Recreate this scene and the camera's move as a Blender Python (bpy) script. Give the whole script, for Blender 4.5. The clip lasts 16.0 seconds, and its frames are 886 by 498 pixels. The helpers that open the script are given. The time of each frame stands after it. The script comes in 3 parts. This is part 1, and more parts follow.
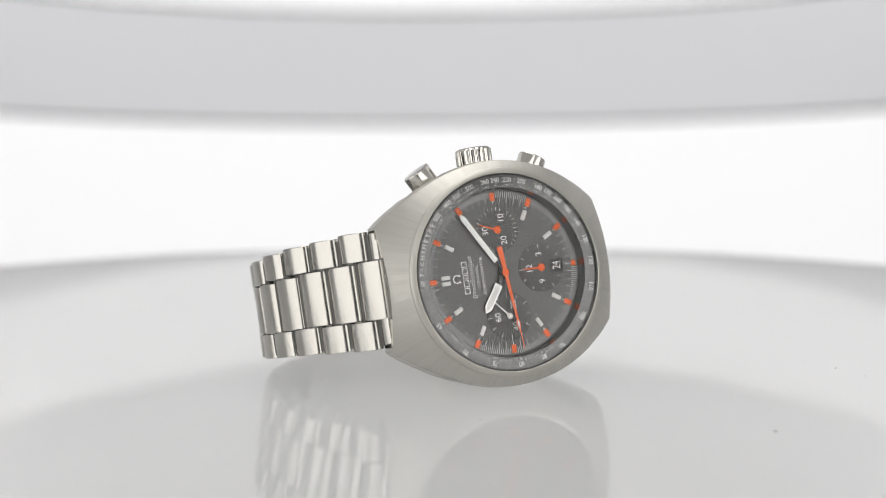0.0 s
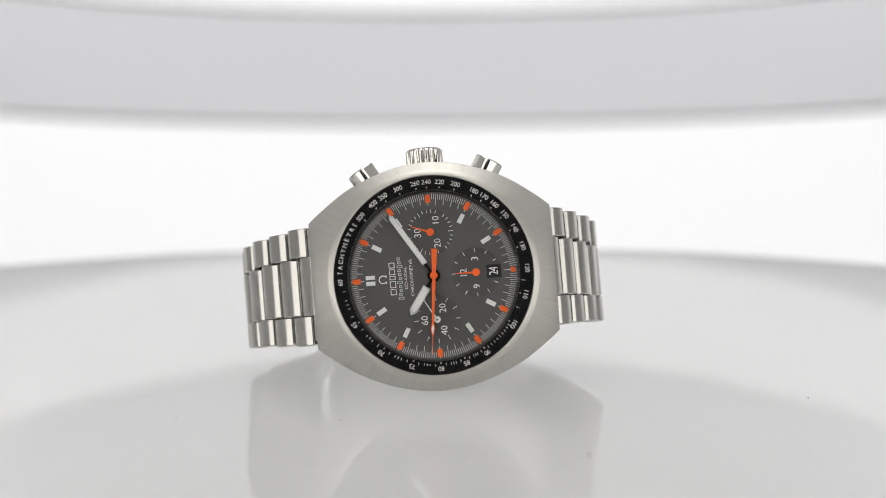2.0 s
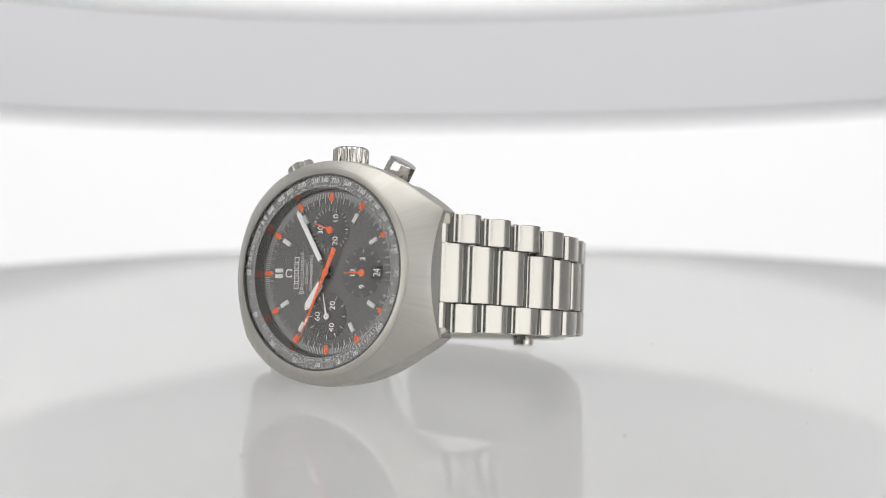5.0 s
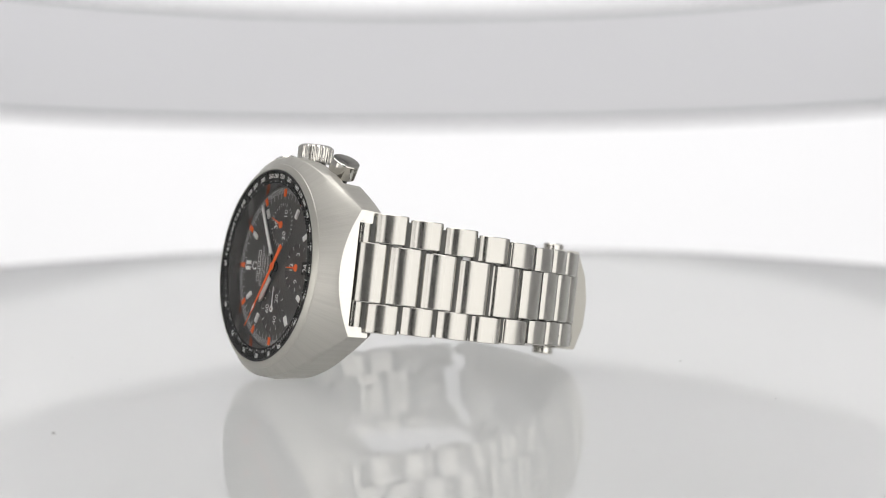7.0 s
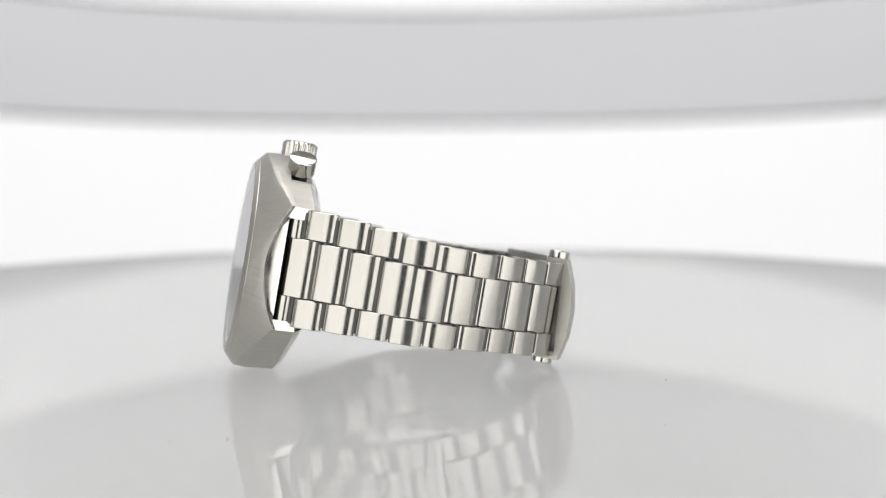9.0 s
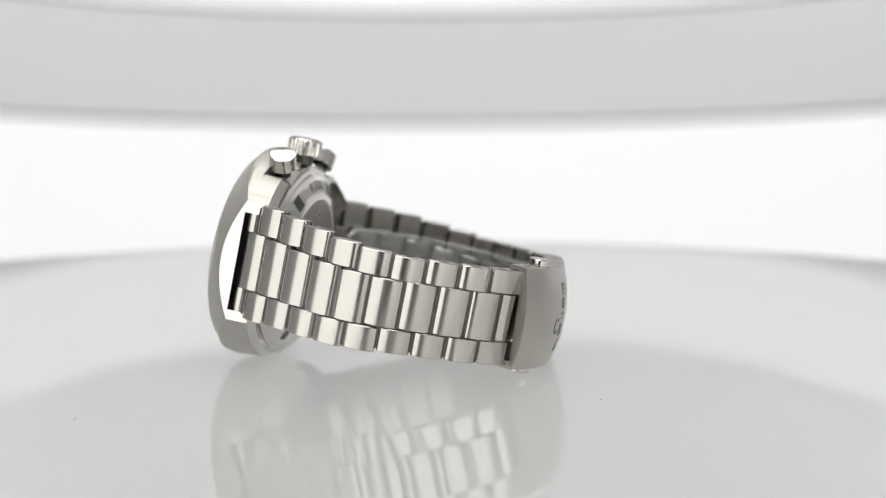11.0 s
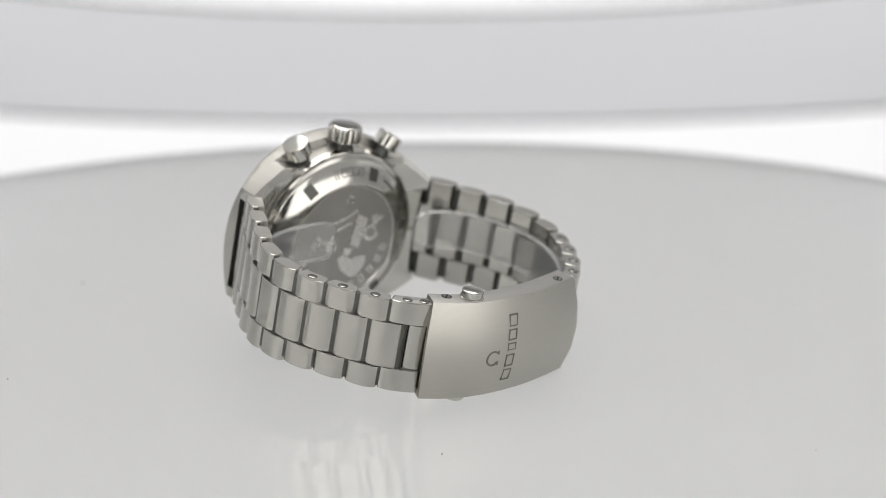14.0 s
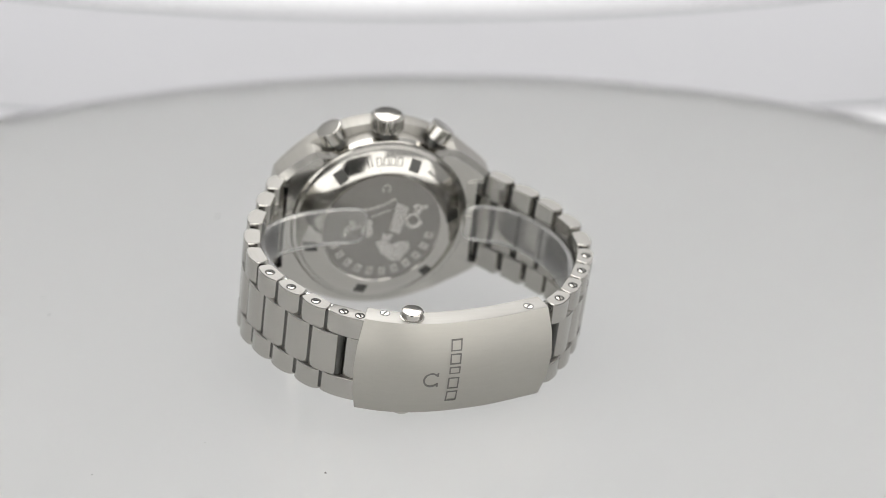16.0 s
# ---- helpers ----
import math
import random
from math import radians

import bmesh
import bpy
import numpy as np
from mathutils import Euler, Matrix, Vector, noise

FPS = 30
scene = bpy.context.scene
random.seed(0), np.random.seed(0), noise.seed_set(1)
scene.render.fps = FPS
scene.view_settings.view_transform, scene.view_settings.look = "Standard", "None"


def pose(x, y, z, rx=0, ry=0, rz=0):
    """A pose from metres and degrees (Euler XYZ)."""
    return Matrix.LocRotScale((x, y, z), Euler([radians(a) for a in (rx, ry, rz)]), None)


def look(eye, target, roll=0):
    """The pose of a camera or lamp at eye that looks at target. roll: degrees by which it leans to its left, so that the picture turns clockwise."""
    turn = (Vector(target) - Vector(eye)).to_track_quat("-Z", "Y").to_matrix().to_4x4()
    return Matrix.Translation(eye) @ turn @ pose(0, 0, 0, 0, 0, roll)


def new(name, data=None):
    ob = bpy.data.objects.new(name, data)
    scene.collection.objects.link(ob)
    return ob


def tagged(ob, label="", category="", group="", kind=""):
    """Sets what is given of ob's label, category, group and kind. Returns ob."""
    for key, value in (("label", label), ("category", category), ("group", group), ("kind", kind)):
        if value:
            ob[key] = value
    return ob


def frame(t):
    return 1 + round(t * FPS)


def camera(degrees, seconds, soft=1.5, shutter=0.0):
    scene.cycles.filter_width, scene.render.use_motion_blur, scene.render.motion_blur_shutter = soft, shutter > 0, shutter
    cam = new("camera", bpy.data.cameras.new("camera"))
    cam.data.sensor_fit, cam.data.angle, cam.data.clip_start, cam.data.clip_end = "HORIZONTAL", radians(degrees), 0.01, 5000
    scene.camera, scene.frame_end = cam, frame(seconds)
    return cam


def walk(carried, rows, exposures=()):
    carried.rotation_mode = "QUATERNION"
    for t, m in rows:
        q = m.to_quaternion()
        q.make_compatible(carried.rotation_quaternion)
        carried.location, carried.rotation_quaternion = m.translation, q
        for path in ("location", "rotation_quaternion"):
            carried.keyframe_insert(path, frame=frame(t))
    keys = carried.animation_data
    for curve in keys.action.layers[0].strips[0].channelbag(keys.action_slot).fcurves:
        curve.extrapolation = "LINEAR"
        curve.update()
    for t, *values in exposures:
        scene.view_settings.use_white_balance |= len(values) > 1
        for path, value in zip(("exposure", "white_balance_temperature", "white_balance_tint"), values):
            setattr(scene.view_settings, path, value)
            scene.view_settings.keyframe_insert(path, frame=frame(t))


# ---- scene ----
# Tabletop film of a steel chronograph on a white turntable in a light tent.
MM = 0.001
HUB = Vector((0, 0, 0.35))             # the level line about which the disc tips
PIVOT = Vector((0, -0.0001, 0.0062))   # where that line runs, seen from the disc's centre
SPIN = ((0, 5.95), (4.2, -42.28), (7, -75.52), (9.2, -101.94), (11.3, -127.97), (13.5, -153.50), (16, -183.00))


def tilt(t):
    """Degrees by which the far side of the disc is raised at t seconds."""
    if t <= 10.59:
        return 6.94
    if t <= 11.09:
        return 6.94 + 2.91 * (t - 10.59) ** 2
    return 7.6675 + 2.91 * (t - 11.09)


def spin(t):
    for (t0, a0), (t1, a1) in zip(SPIN[:-1], SPIN[1:]):
        if t <= t1:
            return a0 + (a1 - a0) * (t - t0) / (t1 - t0)
    return SPIN[-1][1]


def disc_pose(t):
    return Matrix.Translation(HUB) @ pose(0, 0, 0, tilt(t)) @ Matrix.Translation(-PIVOT) @ pose(0, 0, 0, 0, 0, spin(t))


# ---- camera ----
cam = camera(22.71, 16.0, soft=0.75)
EYE = HUB + Vector((0.00451, -0.44927, 0.01672))
AIM = EYE + Vector((0, 1, 0))
walk(cam, [(0, look(EYE, AIM, -0.24)), (16, look(EYE, AIM, -0.24))])
cam.data.dof.use_dof = True
cam.data.dof.focus_distance = 0.420
cam.data.dof.aperture_fstop = 12.5

# ---- light ----
UNDER = 1.6          # watts of the panel under the milky disc
world = bpy.data.worlds.new("world")
scene.world = world
world.use_nodes = True
world.node_tree.nodes["Background"].inputs[0].default_value = (0.9, 0.95, 1.0, 1)
world.node_tree.nodes["Background"].inputs[1].default_value = 0.05
scene.view_settings.exposure = 0.0


def area_lamp(name, eye, target, sx, sy, power, color=(1, 1, 1)):
    d = bpy.data.lights.new(name, "AREA")
    d.shape, d.size, d.size_y, d.energy, d.color = "RECTANGLE", sx, sy, power, color
    ob = new(name, d)
    ob.matrix_world = look(eye, target)
    return ob


area_lamp("under_disc_light", (0, 0.14, 0.12), (0, 0.14, 1), 0.48, 0.62, UNDER)
for side in (1, -1):
    area_lamp("back_corner_light", (side * 0.19, 0.42, 0.64), (side * 0.2, 0.62, 0.44), 0.08, 0.08, 0.42, (0.95, 0.93, 1.0))
# Unseen lamp, added to brighten the disc and upper cloth from above.
area_lamp("added_overhead_light", (0, -0.05, 1.03), (0, -0.05, 0), 0.48, 0.8, 3.8, (1.0, 0.985, 0.96))


# ---- materials ----
def material(name, color, rough=0.5, metal=0.0, **more):
    m = bpy.data.materials.new(name)
    m.use_nodes = True
    b = m.node_tree.nodes["Principled BSDF"]
    b.inputs["Base Color"].default_value = (*color, 1)
    b.inputs["Roughness"].default_value = rough
    b.inputs["Metallic"].default_value = metal
    for key, value in more.items():
        b.inputs[key.replace("_", " ")].default_value = value
    return m


def grain(m, scale, stretch=(1, 1, 1), bump=0.05, rough_lo=None, rough_hi=None, tint=0.0, distance=0.00002):
    """Fine streaks in relief, roughness and tone, in the object's own space."""
    n, l = m.node_tree.nodes, m.node_tree.links
    b = n["Principled BSDF"]
    tc, mp, nz = n.new("ShaderNodeTexCoord"), n.new("ShaderNodeMapping"), n.new("ShaderNodeTexNoise")
    l.new(tc.outputs["Object"], mp.inputs[0])
    mp.inputs["Scale"].default_value = stretch
    l.new(mp.outputs[0], nz.inputs["Vector"])
    nz.inputs["Scale"].default_value, nz.inputs["Detail"].default_value = scale, 5
    if bump:
        bp = n.new("ShaderNodeBump")
        bp.inputs["Strength"].default_value, bp.inputs["Distance"].default_value = bump, distance
        l.new(nz.outputs["Fac"], bp.inputs["Height"])
        l.new(bp.outputs[0], b.inputs["Normal"])
    if rough_lo is not None:
        r = n.new("ShaderNodeMapRange")
        r.inputs["From Min"].default_value, r.inputs["From Max"].default_value = 0.3, 0.7
        r.inputs["To Min"].default_value, r.inputs["To Max"].default_value = rough_lo, rough_hi
        l.new(nz.outputs["Fac"], r.inputs["Value"])
        l.new(r.outputs[0], b.inputs["Roughness"])
    if tint:
        big = n.new("ShaderNodeTexNoise")
        big.inputs["Scale"].default_value = scale / 7
        l.new(mp.outputs[0], big.inputs["Vector"])
        mix = n.new("ShaderNodeMix")
        mix.data_type = "RGBA"
        c = b.inputs["Base Color"].default_value
        mix.inputs[6].default_value = (*[v * (1 - tint) for v in c[:3]], 1)
        mix.inputs[7].default_value = (*[min(1, v * (1 + tint)) for v in c[:3]], 1)
        l.new(big.outputs["Fac"], mix.inputs[0])
        l.new(mix.outputs[2], b.inputs["Base Color"])
    return m


def radial_grain(m):
    """Brushing that runs out from the middle of the dial, with a few longer scratches."""
    n, l = m.node_tree.nodes, m.node_tree.links
    b = n["Principled BSDF"]
    tc, sep, at, com = n.new("ShaderNodeTexCoord"), n.new("ShaderNodeSeparateXYZ"), n.new("ShaderNodeMath"), n.new("ShaderNodeCombineXYZ")
    shift = n.new("ShaderNodeVectorMath")
    shift.operation = "ADD"
    shift.inputs[1].default_value = (0, 0.028, -0.010)
    l.new(tc.outputs["Object"], shift.inputs[0])
    l.new(shift.outputs[0], sep.inputs[0])
    at.operation = "ARCTAN2"
    l.new(sep.outputs["Z"], at.inputs[0])
    l.new(sep.outputs["X"], at.inputs[1])
    l.new(at.outputs[0], com.inputs["X"])
    ln = n.new("ShaderNodeVectorMath")
    ln.operation = "LENGTH"
    l.new(shift.outputs[0], ln.inputs[0])
    l.new(ln.outputs["Value"], com.inputs["Y"])
    fine, coarse = n.new("ShaderNodeTexNoise"), n.new("ShaderNodeTexNoise")
    for tex, scale, detail in ((fine, 160, 4), (coarse, 22, 3)):
        tex.inputs["Scale"].default_value, tex.inputs["Detail"].default_value = scale, detail
        l.new(com.outputs[0], tex.inputs["Vector"])
    bp = n.new("ShaderNodeBump")
    bp.inputs["Strength"].default_value, bp.inputs["Distance"].default_value = 0.5, 0.00006
    l.new(fine.outputs["Fac"], bp.inputs["Height"])
    l.new(bp.outputs[0], b.inputs["Normal"])
    r = n.new("ShaderNodeMapRange")
    r.inputs["From Min"].default_value, r.inputs["From Max"].default_value = 0.3, 0.7
    r.inputs["To Min"].default_value, r.inputs["To Max"].default_value = 0.42, 0.58
    l.new(coarse.outputs["Fac"], r.inputs["Value"])
    l.new(r.outputs[0], b.inputs["Roughness"])
    tone = n.new("ShaderNodeMix")
    tone.data_type = "RGBA"
    c = b.inputs["Base Color"].default_value
    tone.inputs[6].default_value = (*[v * 0.91 for v in c[:3]], 1)
    tone.inputs[7].default_value = (*[v * 1.09 for v in c[:3]], 1)
    l.new(fine.outputs["Fac"], tone.inputs[0])
    l.new(tone.outputs[2], b.inputs["Base Color"])
    return m


STEEL = (0.445, 0.432, 0.404)
brushed = radial_grain(material("radial_brushed_steel", (0.445, 0.432, 0.402), 0.45, 1.0))
brushed_link = grain(material("brushed_link_steel", STEEL, 0.2, 1.0), 5000, (1, 1, 0.015), 0.014, 0.17, 0.23, 0.02)
link_side = grain(material("satin_link_side_steel", (0.34, 0.332, 0.315), 0.42, 1.0), 4000, (0.05, 1, 1), 0.02, 0.36, 0.48, 0.03)
brushed_clasp = grain(material("brushed_clasp_steel", (0.45, 0.437, 0.4), 0.4, 1.0), 9000, (0.02, 1, 1), 0.02, 0.36, 0.46, 0.03)
polished = grain(material("polished_steel", (0.55, 0.535, 0.5), 0.08, 1.0), 300, (1, 1, 1), 0.02, 0.08, 0.16, 0.03)
satin = grain(material("satin_steel", (0.36, 0.349, 0.328), 0.42, 1.0), 2500, (1, 1, 1), 0.3, 0.35, 0.5, 0.06)
relief_steel = grain(material("relief_steel", (0.62, 0.605, 0.575), 0.3, 1.0), 1500, (1, 1, 1), 0.05, 0.2, 0.34, 0.04)
pointer_steel = material("pointer_steel", (0.7, 0.7, 0.69), 0.3, 1.0)
engraved = material("engraved_steel", (0.2, 0.195, 0.185), 0.5, 1.0)
# Dark copy of the steel, puts shade into slots, notches and joints.
shade_steel = material("recess_shade_steel", (0.10, 0.10, 0.095), 0.45, 1.0)
dial_grey = grain(material("dial_grey", (0.055, 0.052, 0.05), 0.4, 0.0, IOR=1.7), 6000, (1, 1, 1), 0.02, 0.32, 0.42, 0.05)
dial_sub = grain(material("subdial_grey", (0.047, 0.045, 0.043), 0.36, 0.0, IOR=1.6), 9000, (1, 1, 1), 0.02, 0.36, 0.5, 0.04)
black_gloss = material("black_enamel", (0.006, 0.006, 0.006), 0.1, 0.0, IOR=1.9)
black_matt = material("black_date_disc", (0.008, 0.008, 0.008), 0.7)
flange_black = material("flange_black", (0.012, 0.011, 0.011), 0.12)
flange_steel = material("flange_dark_steel", (0.2, 0.195, 0.19), 0.16, 1.0)
white_print = material("white_print", (0.86, 0.86, 0.85), 0.5)
grey_print = material("grey_print", (0.62, 0.62, 0.62), 0.5)
lume = grain(material("white_lume", (0.88, 0.88, 0.86), 0.5), 4000, (1, 1, 1), 0.1, tint=0.03)
orange = material("orange_lacquer", (1.0, 0.14, 0.01), 0.4)
orange_print = material("orange_print", (0.9, 0.10, 0.015), 0.5)


def opal_acrylic(name, top, through_color, share):
    """Milky sheet: lets light through from below, scatters some from above, with a gloss skin."""
    m = bpy.data.materials.new(name)
    m.use_nodes = True
    n, l = m.node_tree.nodes, m.node_tree.links
    n.remove(n["Principled BSDF"])
    df, tl, gl = n.new("ShaderNodeBsdfDiffuse"), n.new("ShaderNodeBsdfTranslucent"), n.new("ShaderNodeBsdfGlossy")
    fr, body, skin = n.new("ShaderNodeFresnel"), n.new("ShaderNodeMixShader"), n.new("ShaderNodeMixShader")
    df.inputs[0].default_value = (*top, 1)
    tl.inputs[0].default_value = (*through_color, 1)
    tc, nz, r = n.new("ShaderNodeTexCoord"), n.new("ShaderNodeTexNoise"), n.new("ShaderNodeMapRange")
    nz.inputs["Scale"].default_value = 25
    l.new(tc.outputs["Object"], nz.inputs["Vector"])
    r.inputs["To Min"].default_value, r.inputs["To Max"].default_value = 0.0, 0.003
    l.new(nz.outputs["Fac"], r.inputs["Value"])
    l.new(r.outputs[0], gl.inputs["Roughness"])
    fr.inputs["IOR"].default_value = 1.5
    body.inputs[0].default_value = share
    l.new(df.outputs[0], body.inputs[1])
    l.new(tl.outputs[0], body.inputs[2])
    l.new(fr.outputs[0], skin.inputs[0])
    l.new(body.outputs[0], skin.inputs[1])
    l.new(gl.outputs[0], skin.inputs[2])
    l.new(skin.outputs[0], n["Material Output"].inputs[0])
    return m


table_white = opal_acrylic("white_gloss_acrylic", (0.5, 0.502, 0.502), (0.9, 0.9, 0.895), 0.86)
dust_mat = material("grey_dust", (0.16, 0.15, 0.14), 0.9)
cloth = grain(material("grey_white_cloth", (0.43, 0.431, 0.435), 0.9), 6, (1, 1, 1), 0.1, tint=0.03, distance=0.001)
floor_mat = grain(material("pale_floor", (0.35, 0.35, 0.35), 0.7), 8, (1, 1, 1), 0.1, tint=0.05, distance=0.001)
# Tent cloth again for an unlit stretch, the missing light put into darker grey.
gap_cloth = grain(material("unlit_grey_cloth", (0.36, 0.36, 0.36), 0.9), 30, (1, 1, 1), 0.1, tint=0.06, distance=0.001)
black_cloth = grain(material("black_cloth", (0.012, 0.012, 0.012), 0.9), 300, (1, 1, 1), 0.1, tint=0.1)


# Emission put into the material stands in for lamps that light the cloth.
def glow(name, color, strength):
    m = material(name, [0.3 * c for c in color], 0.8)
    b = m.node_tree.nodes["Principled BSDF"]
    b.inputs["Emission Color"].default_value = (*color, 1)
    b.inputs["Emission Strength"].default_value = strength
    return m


# The back cloth glows by itself in place of light from behind.
back_glow = glow("glowing_back_cloth", (0.985, 0.98, 0.985), 0.56)
strip_glow = glow("lit_strip", (1.0, 1.0, 1.0), 0.6)
# Glow of unseen tent cloths, set high to brighten the watch's front.
side_glow = glow("glowing_side_cloth", (1.0, 0.985, 0.96), 1.7)


def see_through(name, tint, f0_ior, rough, haze=0.0):
    """Clear sheet: lets the view through and mirrors by Fresnel."""
    m = bpy.data.materials.new(name)
    m.use_nodes = True
    n, l = m.node_tree.nodes, m.node_tree.links
    n.remove(n["Principled BSDF"])
    tr, gl, fr, mx = (n.new("ShaderNodeBsdfTransparent"), n.new("ShaderNodeBsdfGlossy"),
                      n.new("ShaderNodeFresnel"), n.new("ShaderNodeMixShader"))
    tr.inputs[0].default_value = (*tint, 1)
    gl.inputs["Roughness"].default_value = rough
    fr.inputs["IOR"].default_value = f0_ior
    l.new(fr.outputs[0], mx.inputs[0])
    l.new(tr.outputs[0], mx.inputs[1])
    l.new(gl.outputs[0], mx.inputs[2])
    top = mx
    if haze:
        df, m2 = n.new("ShaderNodeBsdfDiffuse"), n.new("ShaderNodeMixShader")
        df.inputs[0].default_value = (0.8, 0.8, 0.8, 1)
        m2.inputs[0].default_value = haze
        l.new(mx.outputs[0], m2.inputs[1])
        l.new(df.outputs[0], m2.inputs[2])
        top = m2
    l.new(top.outputs[0], n["Material Output"].inputs[0])
    return m


crystal_mat = see_through("sapphire_crystal", (0.99, 0.99, 0.99), 1.4, 0.0)
plastic_mat = see_through("clear_plastic", (0.985, 0.985, 0.98), 1.25, 0.08, 0.08)
edge_mat = see_through("milky_plastic_edge", (0.975, 0.975, 0.97), 1.35, 0.1, 0.15)


# ---- mesh helpers ----
def link_mesh(name, bm, mat, smooth=None):
    me = bpy.data.meshes.new(name)
    bmesh.ops.recalc_face_normals(bm, faces=bm.faces)
    bm.to_mesh(me)
    bm.free()
    me.materials.append(mat)
    if smooth is not None:
        for f in me.polygons:
            f.use_smooth = True
        me.set_sharp_from_angle(angle=radians(smooth))
    return me


def part(name, bm, mat, parent, label="", smooth=30, at=None):
    ob = new(name, link_mesh(name, bm, mat, smooth))
    ob.parent = parent
    if at is not None:
        ob.matrix_basis = at
    if label:
        ob["label"] = label
    return ob


def grid_faces(bm, rings, closed=True):
    n = len(rings[0])
    for a, b in zip(rings[:-1], rings[1:]):
        for i in range(n if closed else n - 1):
            j = (i + 1) % n
            bm.faces.new((a[i], a[j], b[j], b[i]))


def lathe(profile, seg=64, cap_start=False, cap_end=False, flute=None):
    """Turn (r, h) pairs about the h axis (z). flute: (count, depth) on the rings marked by a third value of 1."""
    bm = bmesh.new()
    rings = []
    for row in profile:
        r, h = row[0], row[1]
        ring = []
        for i in range(seg):
            a = 2 * math.pi * i / seg
            q = r
            if flute and len(row) > 2 and row[2]:
                q = r - flute[1] * (0.5 - 0.5 * math.cos(a * flute[0])) ** 2
            ring.append(bm.verts.new((q * math.cos(a), q * math.sin(a), h)))
        rings.append(ring)
    grid_faces(bm, rings)
    if cap_start:
        bm.faces.new(rings[0])
    if cap_end:
        bm.faces.new(rings[-1])
    return bm


def slab(points, h0, h1, bevel=0.0):
    """A flat plate with the outline given (u, v), from h0 to h1."""
    bm = bmesh.new()
    lo = [bm.verts.new((u, v, h0)) for u, v in points]
    if bevel:
        cx = sum(p[0] for p in points) / len(points)
        cy = sum(p[1] for p in points) / len(points)
        mid = [bm.verts.new((u, v, h1 - bevel)) for u, v in points]
        hi = []
        for u, v in points:
            d = max(1e-6, math.hypot(u - cx, v - cy))
            k = max(0.0, 1 - bevel / d)
            hi.append(bm.verts.new((cx + (u - cx) * k, cy + (v - cy) * k, h1)))
        grid_faces(bm, [lo, mid, hi])
    else:
        hi = [bm.verts.new((u, v, h1)) for u, v in points]
        grid_faces(bm, [lo, hi])
    bm.faces.new(hi)
    bm.faces.new(lo)
    return bm


def move(bm, m):
    bm.transform(m)
    return bm


def join(bm, other):
    me = bpy.data.meshes.new("tmp")
    other.to_mesh(me)
    other.free()
    bm.from_mesh(me)
    bpy.data.meshes.remove(me)
    return bm


def circle(r, n=32, cx=0.0, cy=0.0):
    return [(cx + r * math.cos(2 * math.pi * i / n), cy + r * math.sin(2 * math.pi * i / n)) for i in range(n)]


def rect(w, h, cx=0.0, cy=0.0):
    return [(cx - w / 2, cy - h / 2), (cx + w / 2, cy - h / 2), (cx + w / 2, cy + h / 2), (cx - w / 2, cy + h / 2)]


def letters(text, size, depth=0.02, spacing=1.0, shear=0.0):
    """A bmesh of built-in-font lettering, centred, lying in u, v."""
    cu = bpy.data.curves.new("txt", "FONT")
    cu.body, cu.size, cu.align_x, cu.align_y = text, size, "CENTER", "CENTER"
    cu.extrude, cu.space_character, cu.shear, cu.resolution_u = depth / 2, spacing, shear, 3
    ob = bpy.data.objects.new("txt", cu)
    scene.collection.objects.link(ob)
    me = bpy.data.meshes.new_from_object(ob.evaluated_get(bpy.context.evaluated_depsgraph_get()))
    bm = bmesh.new()
    bm.from_mesh(me)
    bpy.data.objects.remove(ob)
    bpy.data.curves.remove(cu)
    bpy.data.meshes.remove(me)
    return bm


# ---- the turntable and the tent ----
def lay(ob, m):
    ob.matrix_world = m
    return ob


def build_turntable():
    base = new("turntable")
    R = 194
    bm = lathe([(0.01, -6.0), (R - 1.2, -6.0), (R, -5.0), (R, -0.9), (R - 0.3, -0.3), (R - 1.0, 0.0), (R - 40, 0.0), (80, 0.0), (0.01, 0.0)], 160)
    part("disc", move(bm, Matrix.Scale(MM, 4)), table_white, base, "white gloss acrylic disc", 12)
    bm = lathe([(192, -30.0), (192, -6.1), (187, -6.1), (187, -30.0), (192, -30.0)], 96)
    part("skirt", move(bm, Matrix.Scale(MM, 4)), table_white, base, "milky ring that carries the disc")
    rnd = random.Random(5)
    spots = [(53.5, -78.4, 0.3), (14.6, 50.7, 0.22), (81.1, -19.0, 0.22)]
    for _ in range(26):
        a, r = rnd.uniform(0, 6.28), rnd.uniform(55, 150)
        spots.append((r * math.cos(a), r * math.sin(a), rnd.choice((0.07, 0.08, 0.1, 0.13))))
    for x, y, s in spots:
        bm = bmesh.new()
        bmesh.ops.create_icosphere(bm, subdivisions=1, radius=s)
        for v in bm.verts:
            v.co += Vector((rnd.uniform(-1, 1), rnd.uniform(-1, 1), rnd.uniform(-.5, .5))) * s * 0.35
            v.co.z = max(v.co.z * 0.6, -0.02)
        part("dust_speck", move(bm, Matrix.Scale(MM, 4) @ Matrix.Translation((x, y, s * 0.2))), dust_mat, base)
    return tagged(base, "round white glossy turntable disc with dust specks", "turntable")


turntable = build_turntable()


HALF, BEND, FRONT = 0.25, 0.45, -0.50      # the tent's half width, where its round back begins, its front


def tent_line(y0, y1, side):
    """Plan of a straight stretch of one side wall."""
    return [(side * HALF, y0 + (y1 - y0) * i / 4) for i in range(5)]


def tent_back(n=48):
    return [(HALF * math.cos(math.pi * i / n), BEND + HALF * math.sin(math.pi * i / n)) for i in range(n + 1)]


